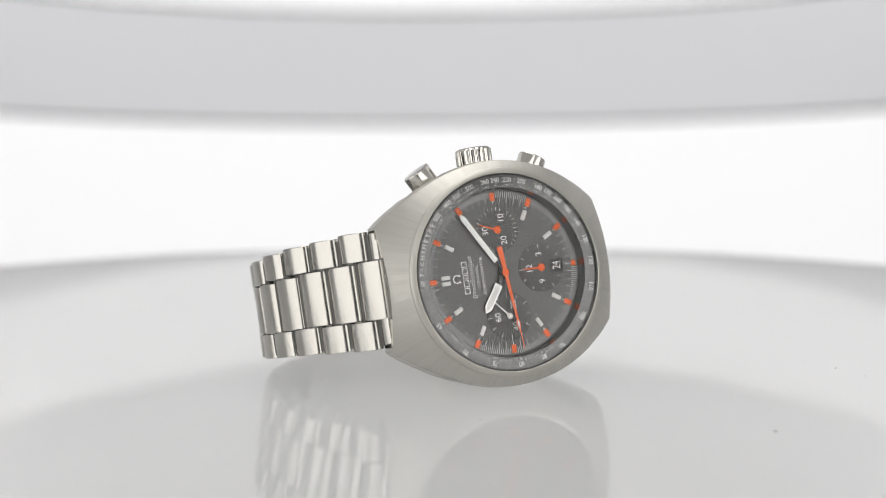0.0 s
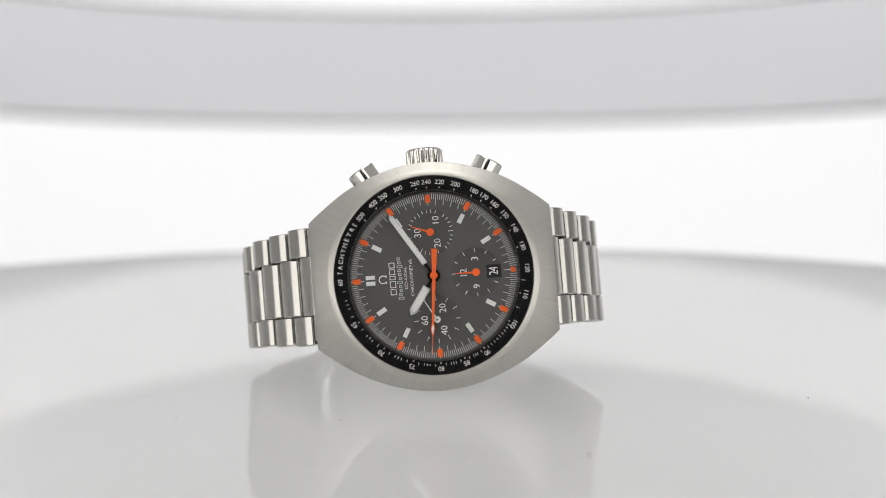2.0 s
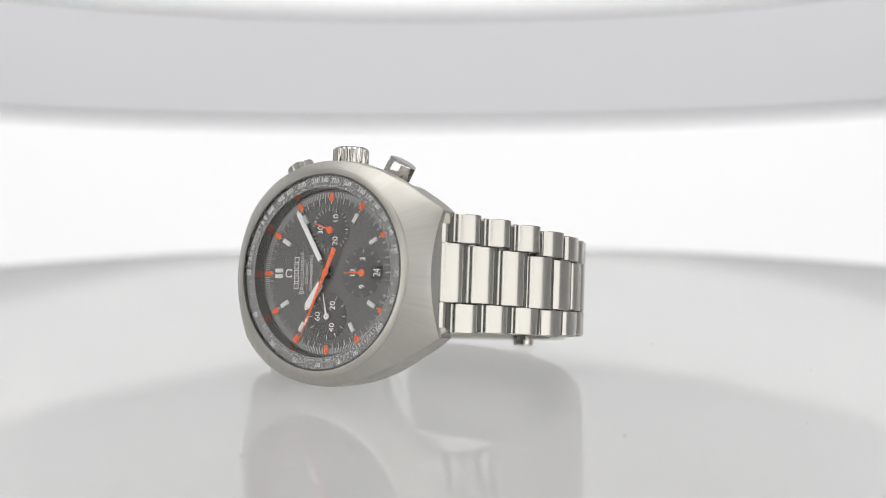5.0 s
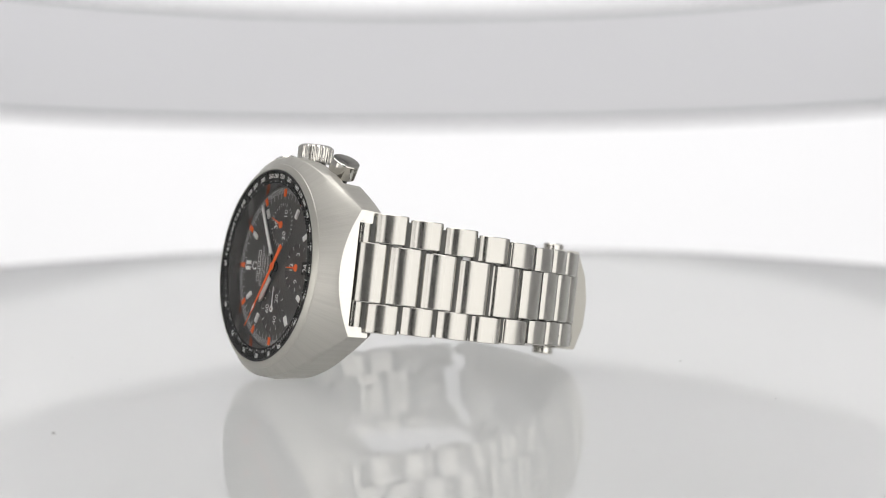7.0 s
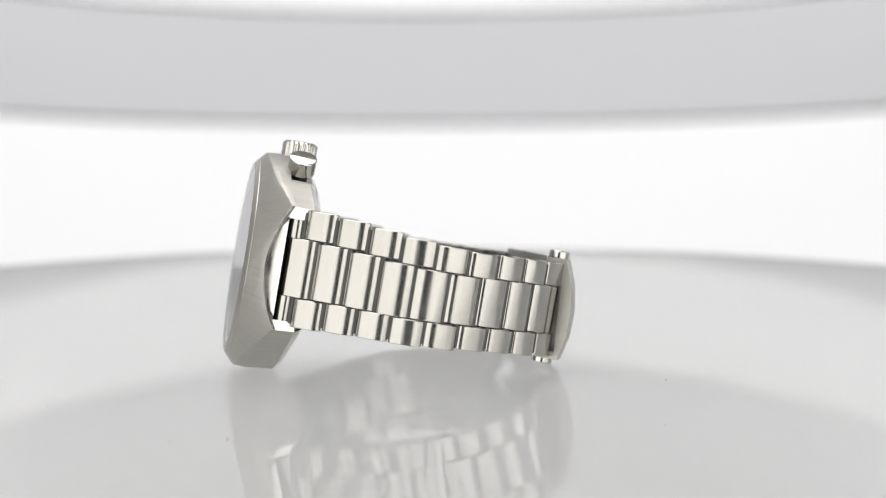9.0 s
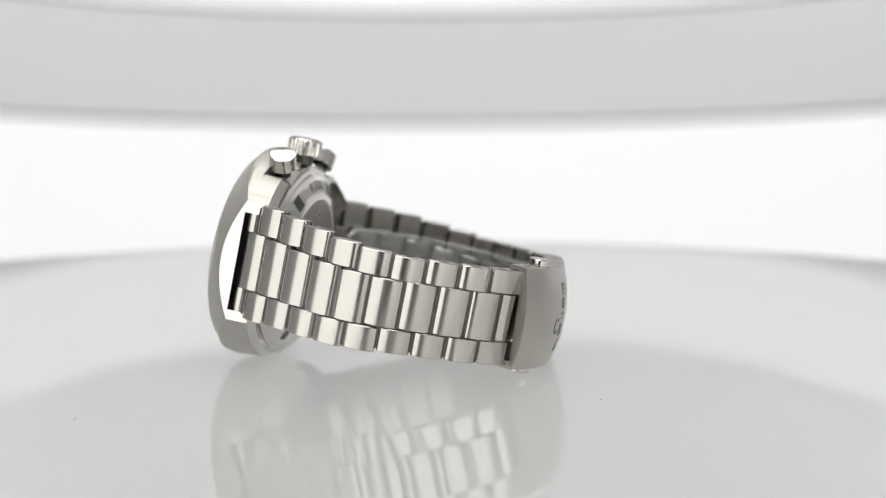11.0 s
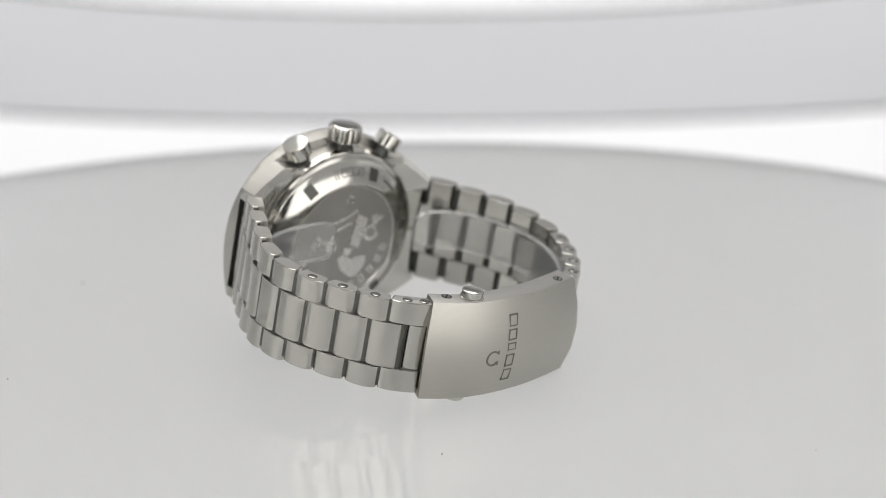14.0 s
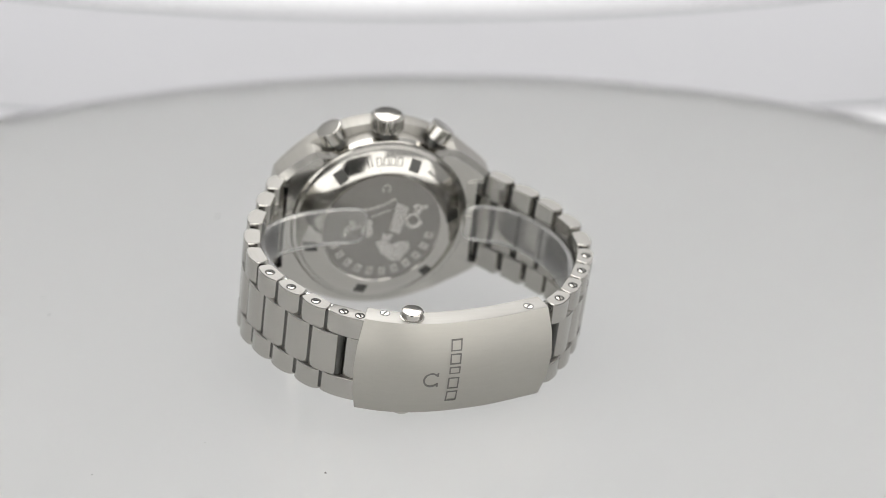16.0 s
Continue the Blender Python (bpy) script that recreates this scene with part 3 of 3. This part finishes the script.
# crown and buttons on the three o'clock side
def build_crown():
    bm = lathe([(3.0, 0), (3.3, 0.15), (3.5, 0.4, 1), (3.5, 3.0, 1), (3.2, 3.3), (2.9, 3.5), (2.7, 3.55), (0.01, 3.64)], 160, True, False, (18, 0.36))
    ob = wpart("crown", bm, polished, None, "fluted steel winding crown", 25, Matrix.Translation((0, 5.6, 21.0)))
    wpart("crown_stem", lathe([(2.2, -2.5), (2.2, 0.2)], 32), shade_steel, ob, "", 40, Matrix.Translation((0, 5.6, 21.0)))


build_crown()
for sgn in (1, -1):
    at = Matrix.Rotation(radians(sgn * 30), 4, "Y") @ Matrix.Translation((0, 5.7, 0))
    ob = wpart("push_button", lathe([(2.3, 21.5), (2.7, 21.65), (2.72, 21.8), (2.72, 24.5), (2.65, 24.66), (2.5, 24.72), (2.4, 24.74), (0.01, 24.76)], 64, True), polished, None,
               "round polished steel push button", 20, at)
    wpart("collar", lathe([(1.6, 18.0), (1.6, 21.3)], 32), shade_steel, ob, "", 40, at)

# the back of the case
back = wpart("case_back", lathe([(19.0, 7.4), (19.0, 8.3), (18.7, 8.6), (17.9, 8.8), (17.6, 9.2), (13.6, 11.1), (12.9, 11.2), (12.7, 11.05), (0.01, 11.05)], 128), polished, None,
             "polished steel back with a matt medallion", 30, BACK)
medal = wpart("medallion", lathe([(12.65, 11.0), (12.65, 11.12), (12.3, 11.16), (0.01, 11.16)], 96), satin, back, "matt steel medallion with raised emblem", 30, BACK)


def on_back(bm, deg, r, h, slope=0.0):
    a = radians(deg)
    return move(bm, Matrix.Translation((r * math.sin(a), r * math.cos(a), h)) @ Matrix.Rotation(-a, 4, "Z") @ Matrix.Rotation(-slope, 4, "X"))


for deg in (292, 352, 46, 101, 163, 231):
    wpart("key_notch", on_back(slab(rect(2.3, 2.8), -0.35, 0.03), deg, 15.6, 10.18, radians(25)), shade_steel, back, "square key notch, shade put in as a dark plate", None, BACK)
for u in (3.1, 1.6, 0.1, -1.4, -3.0, -3.7):
    mark = frame_bar(1.15, 1.9, 0.2, 0, 0.02) if u > -2 else slab(rect(0.22, 1.9), 0, 0.02)
    wpart("engraved_bar", on_back(mark, 268 + math.degrees(u / 15.7), 15.7, 10.14, radians(25)), engraved, back, "engraved bar", None, BACK)
wpart("engraved_bars", on_back(bars([(-1.9 + 0.55 * i, 0, 0.36, 0.7) for i in range(8)], -0.01), 312, 15.7, 10.15, radians(25)), engraved, back, "engraved bars", None, BACK)
for i in range(11):
    wpart("raised_bar", on_back(frame_bar(1.35, 1.9, 0.42, 0, 0.2), 10 + i * 15, 10.5, 11.14), relief_steel, medal, "raised bar", None, BACK)
wpart("raised_emblem", on_back(horseshoe(0.8, 0.35, 0, 0.14), 270, 9.8, 11.14), relief_steel, medal, "", None, BACK)


def oval(cu, cv, ru, rv, turn, h0, h1, bevel=0.18, n=28):
    pts = [(cu + ru * math.cos(t) * math.cos(turn) - rv * math.sin(t) * math.sin(turn),
            cv + ru * math.cos(t) * math.sin(turn) + rv * math.sin(t) * math.cos(turn)) for t in [2 * math.pi * k / n for k in range(n)]]
    return slab(pts, h0, h1, bevel)


def back_relief():
    """The raised emblem as plain shapes: a slanting block, a crest, a curl, a fan and some lobes."""
    bm = bmesh.new()
    join(bm, slab([(-6.6, 2.4), (-5.1, 5.4), (-3.4, 5.0), (1.5, 3.9), (0.4, 1.4), (-3.2, 1.9)], 11.1, 11.4, 0.15))
    join(bm, slab([(3.2, -1.2), (2.7, 1.0), (3.9, 2.4), (3.2, 4.2), (3.3, 6.2), (5.2, 6.5), (8.0, 4.7), (8.2, 3.0), (6.2, 0.2)], 11.1, 11.42, 0.2))
    join(bm, slab([(0.9, 0.2), (1.4, 2.6), (3.0, 1.8), (2.6, 0.1)], 11.1, 11.38, 0.12))
    for i in range(13):          # crest
        k = i / 12
        join(bm, slab(circle(0.34, 10, -4.6 - 2.5 * k + 0.5 * math.sin(3.1 * k), -4.9 + 6.9 * k), 11.1, 11.36 + 0.001 * i, 0.08))
    for i in range(7):           # row of small studs behind the crest
        join(bm, slab(circle(0.3, 10, -3.0 - 0.25 * i, -2.4 + 0.6 * i), 11.1, 11.3, 0.06))
    for i in range(20):          # curl
        ang = 0.4 + 5.6 * i / 19
        r = 1.75 - 0.5 * i / 19
        join(bm, slab(circle(0.52 - 0.2 * i / 19, 12, -2.0 + r * math.sin(ang), 6.5 + r * math.cos(ang)), 11.1, 11.4 + 0.001 * i, 0.1))
    for k, (cu, cv, ru, rv, turn) in enumerate(((-4.9, 8.4, 0.55, 1.2, 0.5), (-4.1, 7.3, 0.5, 1.0, -0.6), (-5.4, 7.1, 0.45, 0.9, 0.1), (0.4, -3.2, 1.7, 1.3, 0.3), (-1.5, -3.0, 1.0, 0.8, 0.6),
                                            (-0.2, -7.2, 0.7, 1.3, 0.4), (-1.6, -6.6, 0.6, 1.1, -0.5), (1.0, -7.8, 0.5, 1.0, 0.9), (-0.6, -5.4, 0.6, 0.9, 0.0))):
        join(bm, oval(cu, cv, ru, rv, turn, 11.1, 11.34 + 0.006 * k, 0.12))
    return bm


wpart("raised_figure", back_relief(), relief_steel, medal, "raised plain emblem", 30, BACK)

# ---- the bracelet ----
SIDE_SIX = [(21.0, 2.6), (23.6, 7.3), (26.7, 13.5), (29.3, 19.5), (31.6, 25.0), (32.9, 31.2), (32.0, 38.0), (29.2, 44.3), (25.6, 50.0), (21.6, 55.2), (16.0, 59.0), (9.0, 61.5)]
SIDE_TWELVE = [(-21.0, 2.4), (-24.2, 6.9), (-28.2, 12.1), (-32.0, 17.1), (-35.4, 22.7), (-37.5, 28.5), (-37.5, 35.0), (-35.2, 41.3), (-32.0, 47.0), (-28.0, 52.4), (-22.6, 57.4)]
SAG_SIX = (0.4, 0.3, 0.05, -0.3, -0.4, -0.3, -0.1, 0.0, 0.1)          # height of each link, the bracelet hangs a little
SAG_TWELVE = (0.25, 0.2, 0.2, -0.05, -0.35, -0.4, -0.3, -0.2, 0.0)


def smooth_path(pts, step=0.1):
    out = []
    q = [Vector(p) for p in pts]
    q = [2 * q[0] - q[1]] + q + [2 * q[-1] - q[-2]]
    for i in range(1, len(q) - 2):
        a, b, c, d = q[i - 1:i + 3]
        for k in range(24):
            t = k / 24
            out.append(0.5 * (2 * b + (c - a) * t + (2 * a - 5 * b + 4 * c - d) * t * t + (3 * b - a - 3 * c + d) * t ** 3))
    out.append(q[-2])
    s = [0.0]
    for a, b in zip(out[:-1], out[1:]):
        s.append(s[-1] + (b - a).length)
    return out, s


def along(path, s):
    pts, ss = path
    s = max(0.0, min(s, ss[-1] - 1e-6))
    for i in range(len(ss) - 1):
        if ss[i + 1] >= s:
            k = (s - ss[i]) / (ss[i + 1] - ss[i])
            return pts[i].lerp(pts[i + 1], k)
    return pts[-1]


def link_profile(length, thick):
    """Side outline of a link: flat top, rounded ends; top at n = 0."""
    L, T = length / 2, thick
    top = [(L * k, -0.62 * abs(k) ** 2 - 0.42 * abs(k) ** 6) for k in (-0.97, -0.9, -0.8, -0.66, -0.45, -0.2, 0.2, 0.45, 0.66, 0.8, 0.9, 0.97)]
    return [(-L, -1.15)] + top + [(L, -1.15), (L - 0.12, -T * 0.6), (L - 0.62, -T + 0.12), (L - 0.74, -T), (-L + 0.74, -T), (-L + 0.62, -T + 0.12), (-L + 0.12, -T * 0.6)]


LINK_MESHES = {}


def link_data(key, length, width, thick):
    if key not in LINK_MESHES:
        prof = link_profile(length, thick)
        bm = bmesh.new()
        rings = []
        for z, k in ((-width / 2, 0.93), (-width / 2 + 0.12, 1.0), (width / 2 - 0.12, 1.0), (width / 2, 0.93)):
            rings.append([bm.verts.new((a * k, (b + thick / 2) * k - thick / 2, z)) for a, b in prof])
        grid_faces(bm, rings)
        for end in (bm.faces.new(rings[0]), bm.faces.new(rings[-1])):
            end.material_index = 1
        me = LINK_MESHES[key] = link_mesh("link", move(bm, Matrix.Scale(MM, 4)), brushed_link, 28)
        me.materials.append(link_side)
    return LINK_MESHES[key]


def rod_data(key, width):
    if ("rod", key) not in LINK_MESHES:
        bm = lathe([(0.85, -width / 2), (0.85, width / 2)], 12, True, True)
        LINK_MESHES[("rod", key)] = link_mesh("rod", move(bm, Matrix.Scale(MM, 4) @ Matrix.Translation((0, -1.75, 0))), shade_steel, 40)
    return LINK_MESHES[("rod", key)]


def place_link(name, mesh, path, s0, s1, z, sgn, lift=0.0):
    a, b = along(path, s0), along(path, s1)
    d = (b - a).normalized()
    n = Vector((d.y, -d.x)) * sgn        # outward
    mid = (a + b) / 2 + n * lift
    k = -sgn
    m = Matrix(((k * d.x, n.x, 0, mid.x), (k * d.y, n.y, 0, mid.y), (0, 0, 1, z), (0, 0, 0, 1)))
    w = FIT @ m
    ob = new(name, mesh)
    ob.parent = watch
    ob.matrix_basis = Matrix.LocRotScale(w.to_translation(), w.to_quaternion(), None)
    return ob, m


def screw(m, half, parent, off):
    """Slotted pin head on the upper edge of a link."""
    bm = lathe([(0.72, 0.0), (0.72, 0.06), (0.6, 0.1), (0.01, 0.1)], 20)
    at = m @ Matrix.Translation((off, -1.55, half))
    ob = part("pin_head", move(bm, FIT @ at), polished, parent, "", 30)
    ob.matrix_parent_inverse = Matrix()
    ring = lathe([(0.74, 0.02), (0.74, 0.05), (0.98, 0.05), (0.98, 0.02)], 20)
    part("pin_hole_edge", move(ring, FIT @ at), black_matt, parent)
    part("pin_slot", move(slab(rect(1.3, 0.34), 0.08, 0.115), FIT @ at @ Matrix.Rotation(0.7 + off, 4, "Z")), black_matt, parent)


def build_bracelet():
    for pts, count, sgn, screws in ((SIDE_SIX, 9, 1, (5, 6, 7, 8)), (SIDE_TWELVE, 9, -1, (5, 6, 7, 8))):
        path = smooth_path(pts)
        first, pitch = (4.95, 6.66) if sgn > 0 else (5.5, 6.5)
        for k in range(count):
            s0, s1 = first + k * pitch, first + (k + 1) * pitch
            w = 22.5 - 0.78 * min(5, k)
            lift = min(0.8, 0.3 + 0.25 * k)
            zc = (SAG_SIX if sgn > 0 else SAG_TWELVE)[k]
            ow, cw = 0.245 * w, 0.5 * w
            longer = 3.2 if sgn > 0 and k == count - 1 else 0.0     # the last pair runs in under the clasp
            s1 += longer
            for side in (1, -1):
                z = zc + side * (cw / 2 + ow / 2 + 0.05)
                mesh = link_data(("o", sgn, min(k, 5), longer), pitch - 0.42 + longer, ow, 3.4)
                ob, m = place_link("outer_link", mesh, path, s0, s1, z, sgn, lift)
                if side > 0 and k in screws:
                    for off in ((0.0,) if k < count - 1 or sgn < 0 else (-1.6, 1.7)):
                        screw(m, ow / 2 - 0.02, watch, off)
            mesh = link_data(("c", sgn, min(k, 5)), pitch - 0.42, cw - 0.1, 3.4)
            place_link("centre_link", mesh, path, s0 - pitch / 2 - 0.1, s0 + pitch / 2 - 0.1, zc, sgn, lift)
            for at in (s0 - 0.1, s0 + pitch / 2 - 0.1):      # rods coloured dark for the shade in the joints
                place_link("joint_rod", rod_data(min(k, 5), w - 1.2), path, at - 0.5, at + 0.5, zc, sgn, lift)
        w = 21.5
        for side in (1, -1):      # narrow end pieces inside the lugs
            mesh = link_data("e", 3.2, 0.235 * w, 2.4)
            place_link("end_link", mesh, path, first - 3.6, first - 0.4, 0.4 + side * (0.25 * w + 0.12 * w + 0.05), sgn)
        if sgn > 0:
            mesh = link_data("f", 5.4, 9.2, 2.6)
            place_link("centre_link", mesh, path, first + count * pitch - pitch / 2 + 0.7, first + count * pitch + 3.0, 0, sgn)
    # round pins at the lugs
    for x, y in ((20.9, 5.4), (-20.9, 5.4)):
        bm = lathe([(0.9, -9.7), (0.9, 9.7)], 20, True, True)
        wpart("lug_pin", bm, shade_steel, None, "", 30, Matrix.Translation((x, y, 0)))


build_bracelet()


# ---- the folding clasp ----
CLASP = [(15.5, 60.6), (11.0, 62.2), (6.0, 63.1), (0.0, 63.2), (-6.0, 62.6), (-12.0, 61.5), (-21.7, 58.8)]


def build_clasp():
    path = smooth_path(CLASP)
    total = path[1][-1]
    n = 28
    half = 9.9
    bm = bmesh.new()
    rings = []
    for i in range(n + 1):
        s = total * i / n
        p, q = along(path, max(0, s - 0.3)), along(path, min(total, s + 0.3))
        d = (q - p).normalized()
        nrm = Vector((-d.y, d.x))
        if nrm.y < 0:
            nrm = -nrm
        c = along(path, s)
        ring = []
        deep = 4.0
        for z, k in ((-half, -deep), (-half, -0.45), (-half + 0.12, -0.12), (-half + 0.5, 0), (-half * 0.5, 0.05), (0, 0.08), (half * 0.5, 0.05), (half - 0.5, 0), (half - 0.12, -0.12), (half, -0.45), (half, -deep),
                     (half - 1.5, -deep), (half - 1.5, -1.3), (-half + 1.5, -1.3), (-half + 1.5, -deep)):
            k += 1.7 * (1 - (z / half) ** 2) if k > -3 and abs(z) < half - 0.6 else 0.0
            k -= 0.06 * z
            bow = 0.9 * (1 - (z / half) ** 2) * ((1 - i / n) ** 4 - (i / n) ** 4)
            pt = c + nrm * k - d * bow
            ring.append(bm.verts.new((pt.x, pt.y, z + 0.25)))
        rings.append(ring)
    grid_faces(bm, rings)
    bm.faces.new(rings[0])
    bm.faces.new(rings[-1])
    bm.normal_update()
    for f in bm.faces:
        if abs(f.normal.z) > 0.93:
            f.material_index = 1
    ob = wpart("clasp", bm, brushed_clasp, None, "brushed steel folding clasp cover", 30)
    ob.data.materials.append(link_side)
    # release buttons through both sides
    for z0, sgn in ((half + 0.25, 1), (-half + 0.25, -1)):
        bm = lathe([(2.35, -1.0), (2.35, 0.12), (2.1, 0.2), (2.1, 1.25), (1.95, 1.45), (1.75, 1.52), (0.01, 1.56)], 32)
        at = Matrix.Translation((6.1, 60.0, z0)) @ (Matrix() if sgn > 0 else Matrix.Rotation(math.pi, 4, "X"))
        wpart("release_button", bm, polished, ob, "round polished release button", 25, at)
    for x, y in ((11.0, 58.4), (-17.6, 57.8)):
        at = Matrix.Translation((x, y, half + 0.25))
        wpart("pin_head", lathe([(0.8, 0.0), (0.8, 0.05), (0.01, 0.07)], 20), polished, ob, "", 30, at)
        wpart("pin_hole_edge", lathe([(0.82, 0.01), (0.82, 0.04), (1.0, 0.04), (1.0, 0.01)], 20), flange_black, ob, "", 30, at)
        wpart("pin_slot", slab(rect(1.4, 0.32), 0.05, 0.09), flange_black, ob, "", None, at @ Matrix.Rotation(0.8, 4, "Z"))
    # engraved emblem and a row of bars that runs up the clasp
    def face_y(x):
        for a, b in zip(path[0][:-1], path[0][1:]):
            if b.x <= x <= a.x:
                return a.y + (b.y - a.y) * (a.x - x) / max(1e-6, a.x - b.x)
        return path[0][-1].y

    def wrap(bm, x0):
        """Lay flat marks (u up the clasp, v towards the six) on the bowed cover."""
        for v in bm.verts:
            z, x, h = v.co.x, x0 + v.co.y, v.co.z
            v.co = (x, face_y(x) + 0.02 + 1.76 * (1 - ((z - 0.25) / half) ** 2) - 0.06 * (z - 0.25) + h, z)
        return bm
    for z, w in ((-5.4, 2.5), (-2.2, 2.6), (0.7, 1.5), (3.1, 2.2), (5.9, 2.3)):
        wpart("engraved_bar", wrap(frame_bar(w, 2.2, 0.24, -0.2, 0.03, z), -2.3), engraved, ob, "engraved plain open bar", None)
    wpart("engraved_emblem", wrap(move(horseshoe(1.45, 0.36, -0.2, 0.03), Matrix.Translation((-1.2, 0, 0))), 2.2), engraved, ob, "", None)
    # folding blades inside
    bm = bmesh.new()
    rings = []
    for i in range(n + 1):
        c = along(path, total * (0.02 + 0.96 * i / n))
        rings.append([bm.verts.new((c.x * 0.97, c.y - dy, z)) for z, dy in ((-4.2, 2.6), (4.2, 2.6), (4.2, 3.6), (-4.2, 3.6))])
    grid_faces(bm, rings)
    bm.faces.new(rings[0])
    bm.faces.new(rings[-1])
    wpart("folding_blade", bm, polished, ob, "polished folding blade", 30)
    return ob


clasp = build_clasp()


# ---- the clear cuff that holds the bracelet open ----
def build_cuff():
    cuff = tagged(new("plastic_cuff"), "clear plastic open cuff inside the steel bracelet", "watch holder")
    pts = [(4.0, 13.6), (10.4, 13.8), (15.3, 14.5), (20.3, 16.1), (24.9, 19.0), (27.4, 23.0), (28.2, 29.0), (26.8, 36.5), (22.5, 44.5), (15.0, 51.6), (5.0, 55.2), (-6.0, 55.6), (-17.0, 53.2),
           (-26.3, 48.2), (-31.3, 41.0), (-33.2, 34.2), (-33.0, 28.4), (-31.1, 22.8), (-27.6, 17.6), (-22.4, 14.5), (-16.9, 13.4)]
    path = smooth_path(pts)
    total = path[1][-1]
    n = 110
    rows = []
    for i in range(n + 1):
        s = total * i / n
        p, q = along(path, max(0, s - 0.3)), along(path, min(total, s + 0.3))
        d = (q - p).normalized()
        end = min(1.0, min(s, total - s) / 4.0)
        rows.append((along(path, s), Vector((d.y, -d.x)), 2.6 + 1.5 * math.sqrt(max(0.0, 1 - (1 - end) ** 2))))

    def strip(corners):
        """Sweep corners (share of the half width, mm across, mm outward) along the cuff."""
        bm = bmesh.new()
        rings = []
        for c, nrm, hw in rows:
            ring = []
            for share, dz, k in corners:
                pt = c + nrm * k
                ring.append(bm.verts.new((pt.x, pt.y, 1.9 + share * hw + dz)))
            rings.append(ring)
        grid_faces(bm, rings)
        bm.faces.new(rings[0])
        bm.faces.new(rings[-1])
        return move(bm, FIT)
    part("band", strip(((-1, 0, 0.15), (1, 0, 0.15), (1, 0, 0.85), (-1, 0, 0.85))), plastic_mat, cuff)
    for side in (1, -1):
        part("rounded_edge", strip(((side, 0.02, 0.0), (side, 0.3, 0.05), (side, 0.5, 0.3), (side, 0.5, 0.7), (side, 0.3, 0.95), (side, 0.02, 1.0))), edge_mat, cuff, "milky rounded edge", 60)
    for ob in cuff.children:
        ob.visible_shadow = False
    return cuff


cuff = build_cuff()


# ---- what moves ----
def motions():
    times = [0.5 * i for i in range(33)]
    walk(turntable, [(t, disc_pose(t)) for t in times])
    walk(watch, [(t, watch_pose(t)) for t in times])
    walk(cuff, [(t, watch_pose(t)) for t in times])
    walk(pointers_made["sweep"], [(t, hub_pose(HUBS["sweep"], 263.6 + 6 * t)) for t in range(0, 17, 2)])
    walk(pointers_made["small"], [(t, hub_pose(HUBS["small"], 47.4 + 6 * t)) for t in range(0, 17, 2)])


motions()
